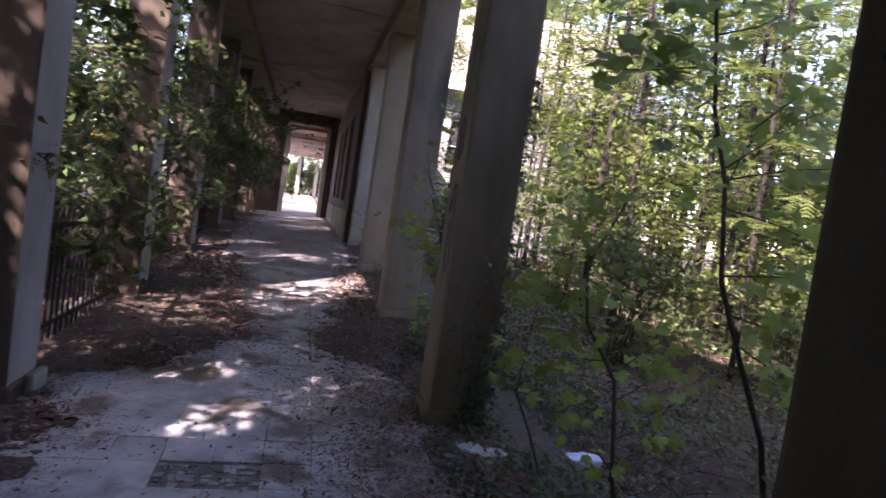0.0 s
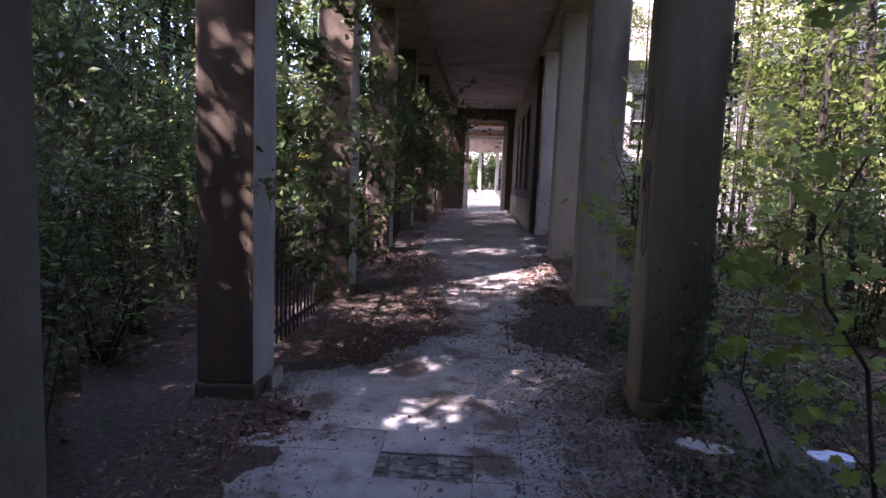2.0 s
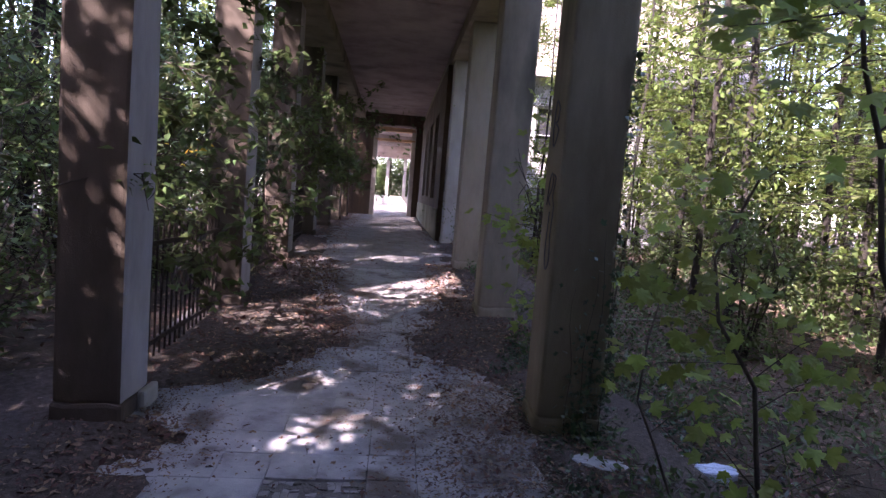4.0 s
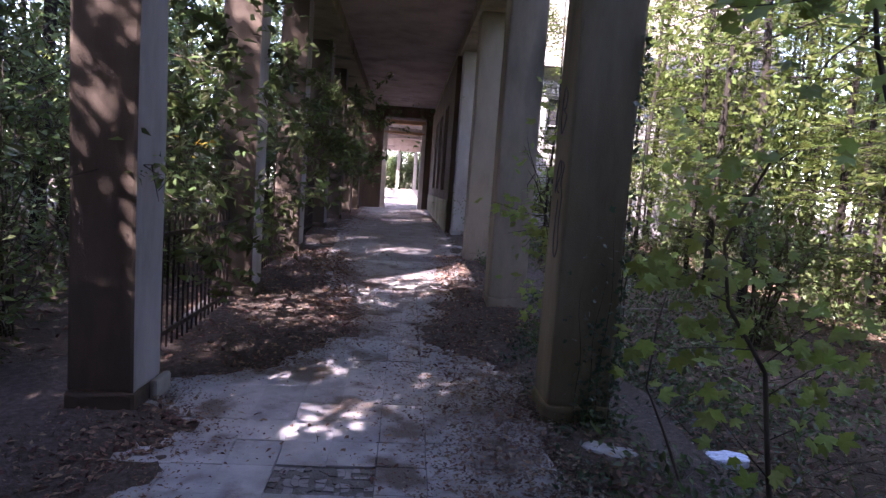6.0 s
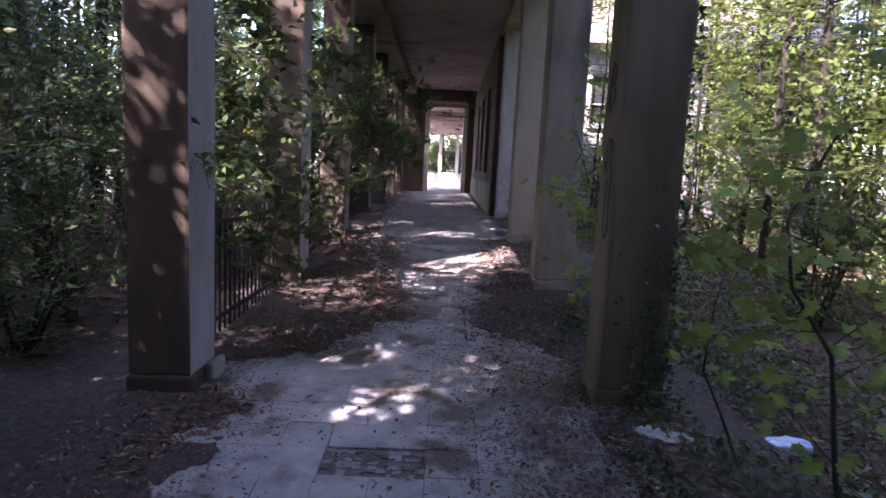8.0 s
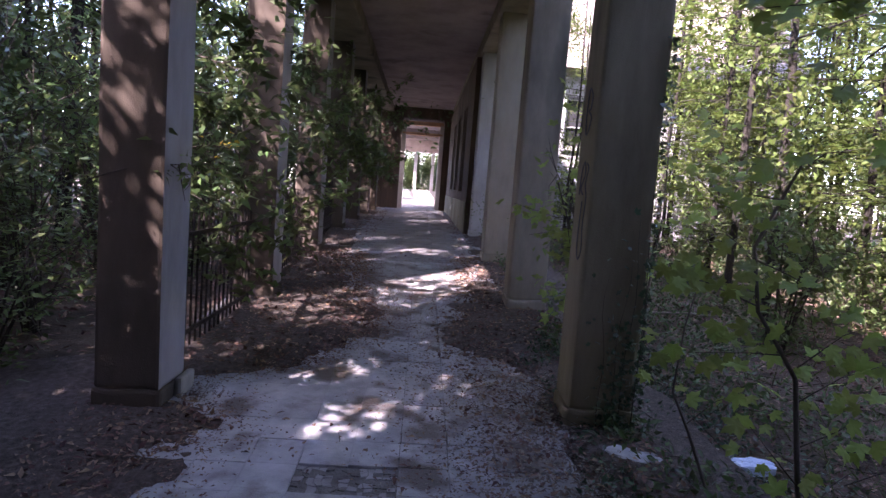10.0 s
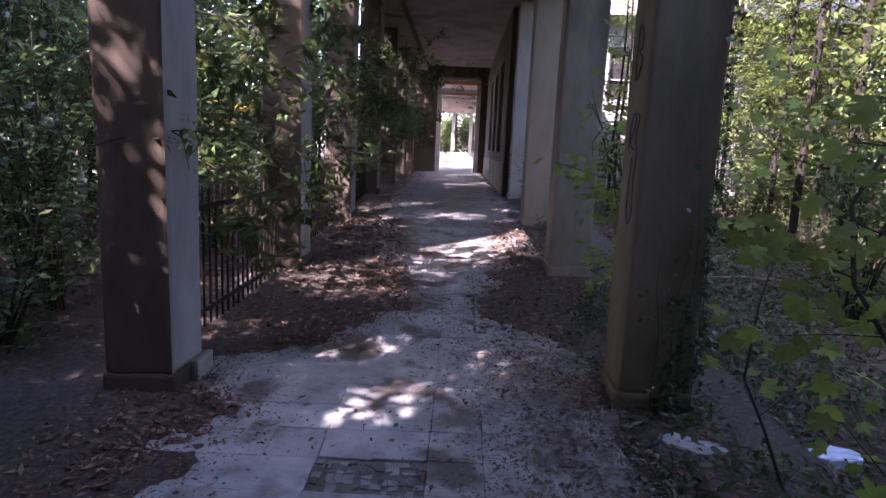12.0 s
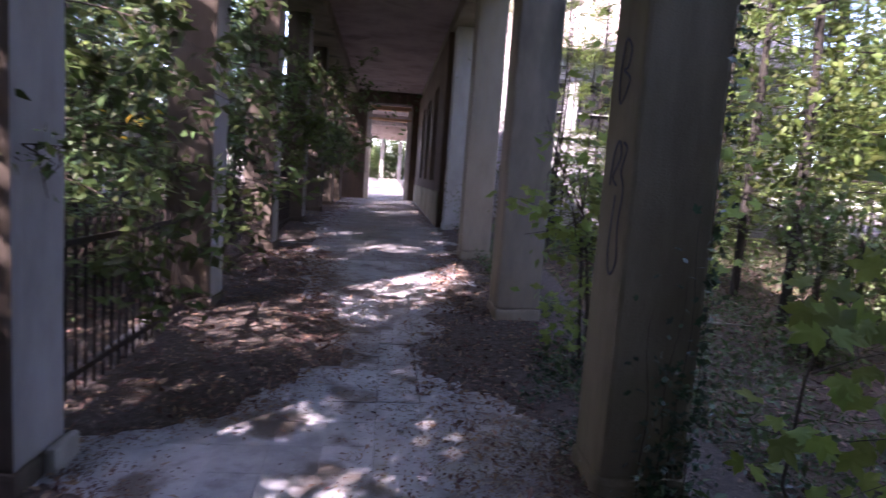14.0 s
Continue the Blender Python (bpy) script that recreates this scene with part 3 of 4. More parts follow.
deep += [(x + rg.uniform(-0.8, 0.8), y + rg.uniform(-0.8, 0.8)) for x in (2.6, 5.0, 7.5, 10.0, 13.0) for y in (22.3, 26.0, 32.0)]
deep += [(x + rg.uniform(-0.6, 0.6), 21.5 + 1.5 * k % 3) for k, x in enumerate((2.4, 4.4, 6.4, 8.4))]
deep += [(-2.4, 41.0), (-0.6, 40.4), (0.9, 41.2), (2.4, 40.6)]
deep += [(x + rg.uniform(-1, 1), y + rg.uniform(-1, 1)) for x in (25.0, 31.0) for y in (4.0, 9.0, 14.0, 19.0, 25.0, 32.0)]
deep += [(x + rg.uniform(-1, 1), y + rg.uniform(-1, 1)) for x in (9.0, 14.0, 19.0) for y in (24.0, 29.0, 36.0)]
scatter(woods, deep, 15)
# tall trees added to break up the sun on the west side of the walk
canopy = tree_kind(27, 12.5, 0.10, 2.1, 0.30, 6000, LEAF, 0.16, DIAMOND, LEAF, 0.95)
for k, (x, y, s) in enumerate(((-4.9, -2.3, 0.95), (-5.2, -0.5, 0.9), (-5.9, 2.7, 0.68), (-6.9, -1.2, 1.0), (-4.5, 0.1, 0.72), (-6.6, 3.4, 1.0), (-5.0, 8.4, 1.0), (-6.9, 5.4, 1.0), (-6.8, 8.8, 1.1), (-3.9, 0.75, 0.5))):
    copy_thing(canopy, pose(x, y, ground_z(x, y), 0, 0, 67 * k) @ Matrix.Diagonal((s, s, s * 0.9, 1)))
canopy.matrix_basis = pose(-21, 12, ground_z(-21, 12))
for k, (x, y) in enumerate(((-7.6, 3.6), (-7.4, 6.4), (-7.7, 9.0), (-7.5, 12.5), (-10.2, 2.0), (-10.0, 5.2), (-10.4, 8.0), (-10.2, 11.5), (-10.3, 16.0), (-7.6, 17.0), (-13.0, 1.5), (-13.2, 4.5), (-12.8, 7.5), (-13.1, 10.5), (-13.0, 14.0), (-12.9, 18.0))):
    copy_thing(woods[0], pose(x, y, ground_z(x, y), 0, 0, 83 * k) @ Matrix.Diagonal((0.75, 0.75, 0.6 if x > -12 else 0.85, 1)))
for k, (x, y) in enumerate(((12.0, 17.5), (15.0, 20.5), (18.5, 23.5), (21.0, 18.0), (17.0, 15.0), (24.0, 22.0), (13.0, 12.0), (11.5, 23.0))):
    copy_thing(woods[1], pose(x, y, ground_z(x, y), 0, 0, 59 * k) @ Matrix.Diagonal((1.15, 1.15, 1.45, 1)))
for k, src in enumerate(woods):
    src.matrix_basis = pose(24, 24 + 7 * k, ground_z(24, 24))
north = [(x + rg.uniform(-0.6, 0.6), y + rg.uniform(-0.8, 0.8)) for x in (-4.5, -2.6, -0.8, 1.0, 2.8) for y in (40.0, 42.5, 46.0)]
scatter(kinds, [(x, y) for x, y in north if y < 41.5], 8)
for k, src in enumerate(kinds):
    src.matrix_basis = pose(26 + 3 * k, -6 + 9 * k, ground_z(26, 0))


# ---- house among the trees ----
house = empty("house", (2.6, 14.0, 1.0), label="white plastered house with dark windows and a pale tiled roof", category="house")
HW = [(0.35, 0.9), (1.1, 2.2), (3.6, 4.6)]
bm = bmesh.new()
xs = [0.0] + [v for w in HW for v in w] + [5.8]
for k in range(0, len(xs), 2):
    box(bm, xs[k], xs[k + 1], 0.0, 0.3, -0.6, 3.6)
for a, b in HW:
    box(bm, a, b, 0.0, 0.3, -0.6, 1.75)
    box(bm, a, b, 0.0, 0.3, 2.9, 3.6)
box(bm, 0.0, 0.3, 0.3, 6.0, -0.6, 3.6)
box(bm, 5.5, 5.8, 0.3, 6.0, -0.6, 3.6)
box(bm, 0.3, 5.5, 5.7, 6.0, -0.6, 3.6)
bmesh.ops.remove_doubles(bm, verts=bm.verts[:], dist=0.001)
part("wall", bm, HOUSEWALL, house)
for a, b in HW:
    win = empty("window", (0, 0, 0))
    win.parent = house
    bm = bmesh.new()
    box(bm, a + 0.06, b - 0.06, 0.12, 0.14, 1.81, 2.84)
    part("pane", bm, DARKGLASS, win)
    bm = bmesh.new()
    for x0, x1, z0, z1 in ((a, a + 0.06, 1.75, 2.9), (b - 0.06, b, 1.75, 2.9), (a + 0.06, b - 0.06, 1.75, 1.81), (a + 0.06, b - 0.06, 2.84, 2.9), (a + 0.06, b - 0.06, 2.22, 2.245)):
        box(bm, x0, x1, 0.07, 0.12, z0, z1)
    part("frame", bm, HOUSEWALL, win)
    bm = bmesh.new()
    box(bm, a - 0.06, b + 0.06, -0.08, 0.10, 1.69, 1.746)
    part("sill", bm, HOUSEWALL, win)
# roof laid in overlapping courses
pieces = []
for r in range(24):
    y0, z0 = -0.45 + r * 0.15, 3.45 + r * 0.135
    for c in range(25):
        x0 = -0.3 + c * 0.255
        d = 0.012 * math.sin(c * 7.1 + r * 3.3)
        v = [(x0, y0, z0 + d), (x0 + 0.25, y0, z0 + d), (x0 + 0.25, y0 + 0.22, z0 + 0.17 + d), (x0, y0 + 0.22, z0 + 0.17 + d)]
        pieces.append((v + [(a, b, q + 0.035) for a, b, q in v], [(0, 3, 2, 1), (4, 5, 6, 7), (0, 1, 5, 4), (1, 2, 6, 5), (2, 3, 7, 6), (3, 0, 4, 7)]))
roof = mesh_part("roof", *joined(pieces), ROOFTILE, house)
bm = bmesh.new()
box(bm, -0.3, 6.1, 3.0, 6.4, 3.4, 6.5)
part("rear_roof", bm, ROOFTILE, house)

# ---- shrubs ----
def shrub(name, at, height, width, n, size, shape, material, seed, label, group="", stems=9, flat=0.5):
    """Many thin stems rising from one stool, with leaves along their upper parts."""
    rg = np.random.default_rng(seed)
    top = empty(name, at, label=label, category="shrub", group=group)
    pieces, spots = [], []
    for k in range(stems):
        a, r = rg.random() * 2 * math.pi, width * (0.35 + 0.65 * rg.random())
        tip = np.array([math.cos(a) * r, math.sin(a) * r, height * rg.uniform(0.55, 1.0)])
        p0 = rg.normal(size=3) * 0.05
        p0[2] = -0.15
        mid = np.array([tip[0] * 0.35, tip[1] * 0.35, tip[2] * 0.6]) + rg.normal(size=3) * 0.04
        pieces.append(tube([p0, mid, tip], [0.011, 0.008, 0.002], 5))
        for q in range(5):
            f = rg.uniform(0.2, 0.9)
            a0 = mid * (1 - f) + tip * f
            b0 = a0 + rg.normal(size=3) * width * 0.28
            pieces.append(tube([a0, (a0 + b0) / 2 + rg.normal(size=3) * 0.02, b0], [0.005, 0.004, 0.0015], 4))
            for g in np.linspace(0.1, 1.0, 8):
                spots.append(a0 * (1 - g) + b0 * g)
        for g in np.linspace(0.0, 1.0, 10):
            spots.append(mid * (1 - g) + tip * g)
        for g in np.linspace(0.25, 1.0, 12):
            spots += [p0 * (1 - g) + mid * g + rg.normal(size=3) * np.array([0.16, 0.16, 0.05]) * width for _ in range(2)]
    spots = np.array(spots)
    places = spots[rg.integers(0, len(spots), n)] + rg.normal(size=(n, 3)) * 0.045 * (1 + size * 4)
    tagged(mesh_part("stem_tangle", *joined(pieces), TWIG, top, smooth=True), kind="stuff")
    leaves("foliage", places, size * rg.uniform(0.55, 1.25, n), shape, material, top, flat, seed)
    return top


bush_kinds = [shrub("shrub", (0, 0, 0), 3.0, 1.1, 1300, 0.085, OVAL, LEAF, 31, "dense dark green shrub beside the columns", "thicket", 14),
              shrub("shrub", (0, 0, 0), 2.3, 1.0, 1250, 0.08, OVAL, LEAF, 32, "leafy green shrub beside the columns", "thicket", 14),
              shrub("shrub", (0, 0, 0), 3.6, 1.2, 1400, 0.09, OVAL, LEAF_DARK, 33, "tall dark green shrub beside the columns", "thicket", 16)]
rg = random.Random(9)
spots = [(x + rg.uniform(-0.25, 0.25), y + rg.uniform(-0.4, 0.4)) for x in (-2.95, -4.0) for y in (-0.6, 0.3, 1.5, 2.7, 3.9, 5.0, 6.2, 7.4, 8.7, 10.2, 12.0, 14.0, 16.5, 19.0)]
spots += [(-2.7, 17.6), (-2.7, 18.8), (-2.6, 20.2), (-2.5, 16.4), (-2.7, 23.0), (-2.6, 25.5), (-2.7, 28.0), (-2.6, 31.0), (-2.7, 34.0)]
low = [q for q in spots if q[0] > -3.4 and 2.1 < q[1] < 7.9]
scatter(bush_kinds, [q for q in spots if q not in low], 10)
# shrubs mostly out of view, added to shade the first west column
for k, (x, y) in enumerate(((-2.5, 2.75), (-2.55, 1.95))):
    copy_thing(bush_kinds[2], pose(x, y, ground_z(x, y), 0, 0, 50 + 90 * k) @ Matrix.Diagonal((0.6, 0.6, 0.62, 1)))
for k, (x, y) in enumerate(low):
    copy_thing(bush_kinds[k % 3], pose(x, y, ground_z(x, y), 0, 0, 71 * k) @ Matrix.Diagonal((0.9, 0.9, 0.58, 1)))
back_kinds = [shrub("shrub", (0, 0, 0), 3.2, 1.3, 2600, 0.12, DIAMOND, LEAF, 34, "dense green shrub deep in the thicket", "thicket", 14),
              shrub("shrub", (0, 0, 0), 2.6, 1.3, 2400, 0.12, DIAMOND, LEAF_DARK, 35, "dark green shrub deep in the thicket", "thicket", 14)]
spots = [(x + rg.uniform(-0.4, 0.4), y + rg.uniform(-0.6, 0.6)) for x in (-5.4, -7.2, -9.5) for y in (0.5, 2.5, 4.5, 6.5, 8.5, 11.0, 14.0, 17.5)]
spots += [(x + rg.uniform(-0.6, 0.6), y + rg.uniform(-0.8, 0.8)) for x in (9.5, 12.0, 15.0) for y in (1.5, 4.0, 6.5, 9.0, 11.8)]
spots += [(-2.0, 39.0), (-1.1, 39.3), (-0.2, 38.9), (0.7, 39.3), (1.6, 39.0), (-1.6, 40.6), (-0.5, 40.8), (0.4, 40.6)]
scatter(back_kinds, spots, 13)
bush_kinds += back_kinds
low_kinds = [shrub("undergrowth", (0, 0, 0), 0.9, 0.8, 900, 0.085, OVAL, LEAF, 41, "low green undergrowth on the forest floor", "undergrowth", 9),
             shrub("undergrowth", (0, 0, 0), 1.4, 0.8, 1000, 0.085, OVAL, LEAF, 42, "leafy green undergrowth on the forest floor", "undergrowth", 9)]
spots = [(x + rg.uniform(-0.4, 0.4), y + rg.uniform(-0.5, 0.5)) for x in (3.2, 4.6, 6.2, 8.0) for y in (2.0, 3.6, 5.2, 6.8, 8.5, 10.3, 12.2)]
spots = [q for k, q in enumerate(spots) if k % 5 not in (1, 3)]
scatter(low_kinds, spots, 11)
for k, src in enumerate(bush_kinds + low_kinds):
    src.matrix_basis = pose(-6 - k, 23 + k, ground_z(-6, 23))

# shrub that leans in between two columns of the east row
s1 = shrub("elder_shrub", (1.25, 5.1, gz(1.25, 5.1)), 1.75, 0.62, 520, 0.085, OVAL, LEAF_YOUNG, 51, "fresh green elder shrub growing between two columns", stems=8, flat=0.7)
# boughs that reach into the walk from the west thicket
def bough(at, tip, sag, n, size, material, seed, label="leafy bough reaching in between the columns"):
    rg = np.random.default_rng(seed)
    a, b = np.array(at, float), np.array(tip, float)
    top = empty("bough", at, label=label, category="branch", group="overhanging boughs")
    pieces, spots = [], []
    line = [(b - a) * f + np.array([0, 0, sag * 4 * f * (1 - f)]) for f in np.linspace(0, 1, 8)]
    length = np.linalg.norm(b - a)
    pieces.append(tube(line, list(np.linspace(0.007 * length ** 0.5, 0.0015, 8)), 5))
    for k in range(12):
        f = rg.uniform(0.25, 1.0)
        j = min(6, int(f * 7))
        p0 = line[j] + (line[j + 1] - line[j]) * (f * 7 - j)
        p1 = p0 + (b - a) / length * 0.22 * length * rg.uniform(0.3, 1) + rg.normal(size=3) * 0.13 * length - np.array([0, 0, 0.05])
        pieces.append(tube([p0, (p0 + p1) / 2 + rg.normal(size=3) * 0.015, p1], [0.005, 0.003, 0.0015], 4))
        spots += [p0 * (1 - g) + p1 * g for g in np.linspace(0.15, 1, 9)]
    spots = np.array(spots)
    places = spots[rg.integers(0, len(spots), n)] + rg.normal(size=(n, 3)) * 0.035
    tagged(mesh_part("branch", *joined(pieces), TWIG, top, smooth=True), kind="stuff")
    leaves("foliage", places, size * rg.uniform(0.6, 1.2, n), OVAL, material, top, 0.55, seed)
    return top


for k, (a, b, sag, n) in enumerate((((-2.7, 5.6, 2.6), (-1.25, 5.0, 2.2), 0.1, 260), ((-2.6, 7.6, 2.9), (-1.0, 7.2, 2.3), 0.15, 320), ((-2.6, 8.2, 2.2), (-1.05, 8.0, 1.7), 0.12, 300),
                                    ((-2.7, 10.2, 2.9), (-0.8, 9.8, 2.5), 0.15, 340), ((-2.6, 10.6, 2.2), (-1.0, 10.2, 1.8), 0.1, 300), ((-2.6, 12.9, 3.2), (-0.7, 12.2, 2.9), 0.2, 340),
                                    ((-2.6, 13.4, 2.4), (-0.9, 13.0, 2.0), 0.15, 300), ((-2.5, 5.2, 1.8), (-1.3, 4.7, 1.35), 0.15, 220), ((-2.4, 4.9, 1.1), (-1.25, 4.3, 0.85), 0.1, 170),
                                    ((-2.6, 5.3, 3.3), (-1.35, 4.9, 3.0), 0.1, 240), ((-2.6, 6.9, 2.0), (-1.2, 6.6, 1.5), 0.12, 260), ((-2.6, 9.0, 3.2), (-1.1, 8.6, 2.8), 0.12, 300), ((-2.5, 7.2, 1.4), (-1.35, 6.9, 1.0), 0.1, 200), ((-2.6, 6.7, 3.1), (-1.3, 6.4, 2.7), 0.12, 280), ((-2.6, 11.6, 2.6), (-0.95, 11.1, 2.2), 0.12, 300), ((-2.7, 4.9, 2.9), (-1.35, 4.35, 2.5), 0.12, 230), ((-2.6, 5.9, 2.3), (-1.1, 5.3, 1.9), 0.12, 280),
                                    ((-2.6, 6.2, 1.7), (-1.2, 5.7, 1.3), 0.12, 240), ((-2.6, 7.9, 2.6), (-0.9, 7.5, 2.0), 0.14, 330), ((-2.6, 9.2, 2.4), (-0.9, 8.9, 2.0), 0.12, 320),
                                    ((-2.6, 10.9, 3.3), (-0.7, 10.4, 2.9), 0.14, 340), ((-2.6, 5.0, 1.5), (-1.35, 4.5, 1.15), 0.1, 180), ((-2.6, 12.3, 2.2), (-0.9, 11.9, 1.8), 0.12, 280), ((-2.5, 4.6, 2.3), (-1.5, 4.2, 1.9), 0.12, 200), ((-2.6, 15.5, 3.4), (-0.9, 15.0, 3.2), 0.15, 300))):
    bough(a, b, sag, n, 0.10, (LEAF, LEAF_DARK, LEAF)[k % 3], 60 + k)
bough((-2.2, 5.3, 1.75), (-1.55, 4.9, 1.72), 0.06, 12, 0.075, LEAF_YELLOW, 95, "thin bough with a few yellowed leaves")
bough((-1.98, 3.47, 1.50), (-1.38, 3.66, 1.60), 0.05, 64, 0.065, LEAF, 80, "thin leafy twig hanging across the pale column")

# ---- fence ----
for k, (y0, y1) in enumerate(((3.92, 6.12), (6.54, 8.74), (9.16, 11.36))):
    zf = gz(-1.8, (y0 + y1) / 2)
    top = empty("fence", (-1.8, y0, zf), label="old rusty iron picket fence between two columns", category="fence", group="iron fences")
    for z in (0.12, 0.82):
        bm = bmesh.new()
        box(bm, -0.012, 0.012, 0.0, y1 - y0, z, z + 0.035, 0.004)
        part("rail", bm, IRON, top)
    bm = bmesh.new()
    bmesh.ops.create_cone(bm, cap_ends=True, segments=6, radius1=0.009, radius2=0.009, depth=0.9, matrix=Matrix.Translation((0, 0, 0.47)))
    bmesh.ops.create_cone(bm, cap_ends=True, segments=6, radius1=0.014, radius2=0.001, depth=0.06, matrix=Matrix.Translation((0, 0, 0.945)))
    first = part("picket", bm, IRON, top)
    count = int((y1 - y0) / 0.105)
    first.location = (0, 0.05, 0)
    for q in range(1, count):
        ob = new("picket", first.data)
        ob.parent = top
        ob.location = (0, 0.05 + q * 0.105, 0)

# ---- saplings of the east side ----
def sapling(label, stem, radius, twigs, material, seed, size):
    rg = np.random.default_rng(seed)
    top = empty("maple_sapling", stem[0], label=label, category="sapling", group="maple saplings")
    o = np.array(stem[0], float)
    n = len(stem)
    mesh_part("stem", *tube([np.array(q) - o for q in stem], [radius * (1 - 0.6 * k / (n - 1)) for k in range(n)], 8), SAPLING_BARK, top, smooth=True)
    places, normals = [], []
    for a, b, count in twigs:
        a, b = np.array(a, float) - o, np.array(b, float) - o
        mid = (a + b) / 2 + rg.normal(size=3) * 0.03
        mesh_part("twig", *tube([a, mid, b], [min(0.007, radius * 0.3), min(0.005, radius * 0.2), 0.0015], 5), TWIG, top, smooth=True)
        count = int(count * 1.7)
        for k in range(count):
            f = 0.3 + 0.7 * (k + rg.random()) / count
            p0 = (a * (1 - f) ** 2 + 2 * mid * f * (1 - f) + b * f * f)
            places.append(p0 + rg.normal(size=3) * np.array([0.09, 0.09, 0.06]))
            normals.append(np.array([-0.25 + rg.normal() * 0.35, -0.55 + rg.normal() * 0.35, 0.65 + rg.normal() * 0.25]))
    leaves("foliage", np.array(places), size * rg.uniform(0.6, 1.2, len(places)), MAPLE, material, top, 0.7, seed, normals=np.array(normals))
    return top


sapling("tall bent maple sapling with lobed leaves in front of the forest",
        [(2.55, 2.6, 0.15), (2.43, 2.6, 0.62), (2.19, 2.6, 1.08), (2.00, 2.6, 1.47), (1.92, 2.6, 1.98), (1.79, 2.6, 2.32), (1.69, 2.6, 2.87), (1.62, 2.6, 3.4)], 0.019,
        [((1.93, 2.6, 1.96), (2.02, 2.55, 2.28), 4), ((2.0, 2.58, 2.26), (2.54, 2.5, 2.85), 16), ((1.93, 2.6, 2.0), (2.59, 2.5, 2.16), 13), ((1.75, 2.6, 2.55), (1.06, 2.5, 2.38), 20), ((1.74, 2.6, 2.52), (1.2, 2.5, 2.62), 14), ((1.72, 2.6, 2.7), (2.13, 2.5, 2.91), 16),
         ((1.70, 2.6, 2.75), (1.36, 2.55, 2.80), 12), ((1.68, 2.6, 2.9), (1.35, 2.6, 3.1), 12), ((1.66, 2.6, 3.1), (2.1, 2.6, 3.3), 14), ((1.95, 2.6, 1.85), (2.38, 2.5, 1.76), 9), ((2.0, 2.6, 1.5), (2.58, 2.5, 1.54), 10), ((2.08, 2.6, 1.3), (2.55, 2.55, 1.30), 9),
         ((1.9, 2.6, 2.05), (2.51, 2.5, 2.51), 12), ((1.78, 2.6, 2.4), (1.44, 2.5, 2.1), 6), ((2.15, 2.6, 1.15), (2.7, 2.6, 0.9), 9), ((1.74, 2.6, 2.6), (1.5, 2.45, 2.5), 7)],
        LEAF_MAPLE, 71, 0.095)
sapling("young maple sapling with bright green lobed leaves",
        [(1.58, 2.55, 0.12), (1.52, 2.55, 0.45), (1.45, 2.55, 0.9), (1.36, 2.55, 1.03), (1.25, 2.55, 1.18), (1.2, 2.55, 1.45), (1.31, 2.55, 1.7), (1.38, 2.55, 1.85)], 0.013,
        [((1.47, 2.55, 0.8), (1.85, 2.5, 1.02), 11), ((1.4, 2.55, 1.0), (0.98, 2.5, 1.0), 11), ((1.25, 2.55, 1.2), (0.86, 2.5, 1.32), 12), ((1.2, 2.55, 1.4), (1.46, 2.5, 1.28), 10), ((1.3, 2.55, 1.65), (1.12, 2.5, 1.72), 5),
         ((1.5, 2.55, 0.6), (1.76, 2.5, 0.8), 9), ((1.45, 2.55, 0.95), (1.75, 2.45, 1.2), 11), ((1.55, 2.55, 0.4), (1.25, 2.5, 0.7), 7), ((1.38, 2.55, 1.8), (1.54, 2.5, 1.86), 5), ((1.22, 2.55, 1.3), (1.02, 2.45, 1.5), 7)],
        LEAF_MAPLE, 72, 0.072)
sapling("small maple sapling leaning beside the column",
        [(1.28, 2.75, 0.18), (1.12, 2.75, 0.55), (1.02, 2.75, 0.75), (1.04, 2.75, 1.05), (1.1, 2.75, 1.35)], 0.008,
        [((1.04, 2.75, 0.9), (0.85, 2.7, 0.98), 4), ((1.06, 2.75, 1.1), (1.3, 2.7, 1.2), 5), ((1.1, 2.75, 0.6), (1.35, 2.7, 0.8), 4)], LEAF_MAPLE, 73, 0.072)

sapling("maple sapling with fresh lobed leaves behind the column",
        [(1.72, 4.9, 0.3), (1.70, 4.9, 0.9), (1.76, 4.9, 1.5), (1.74, 4.9, 2.3)], 0.010,
        [((1.73, 4.9, 1.3), (2.02, 4.8, 1.62), 8), ((1.75, 4.9, 1.7), (2.25, 4.8, 1.95), 10), ((1.75, 4.9, 1.9), (1.45, 4.8, 2.2), 6), ((1.75, 4.9, 2.1), (2.2, 4.85, 2.4), 9), ((1.71, 4.9, 1.0), (1.95, 4.8, 1.25), 7), ((1.72, 4.9, 1.1), (1.4, 4.8, 1.3), 6)],
        LEAF_MAPLE, 74, 0.085)

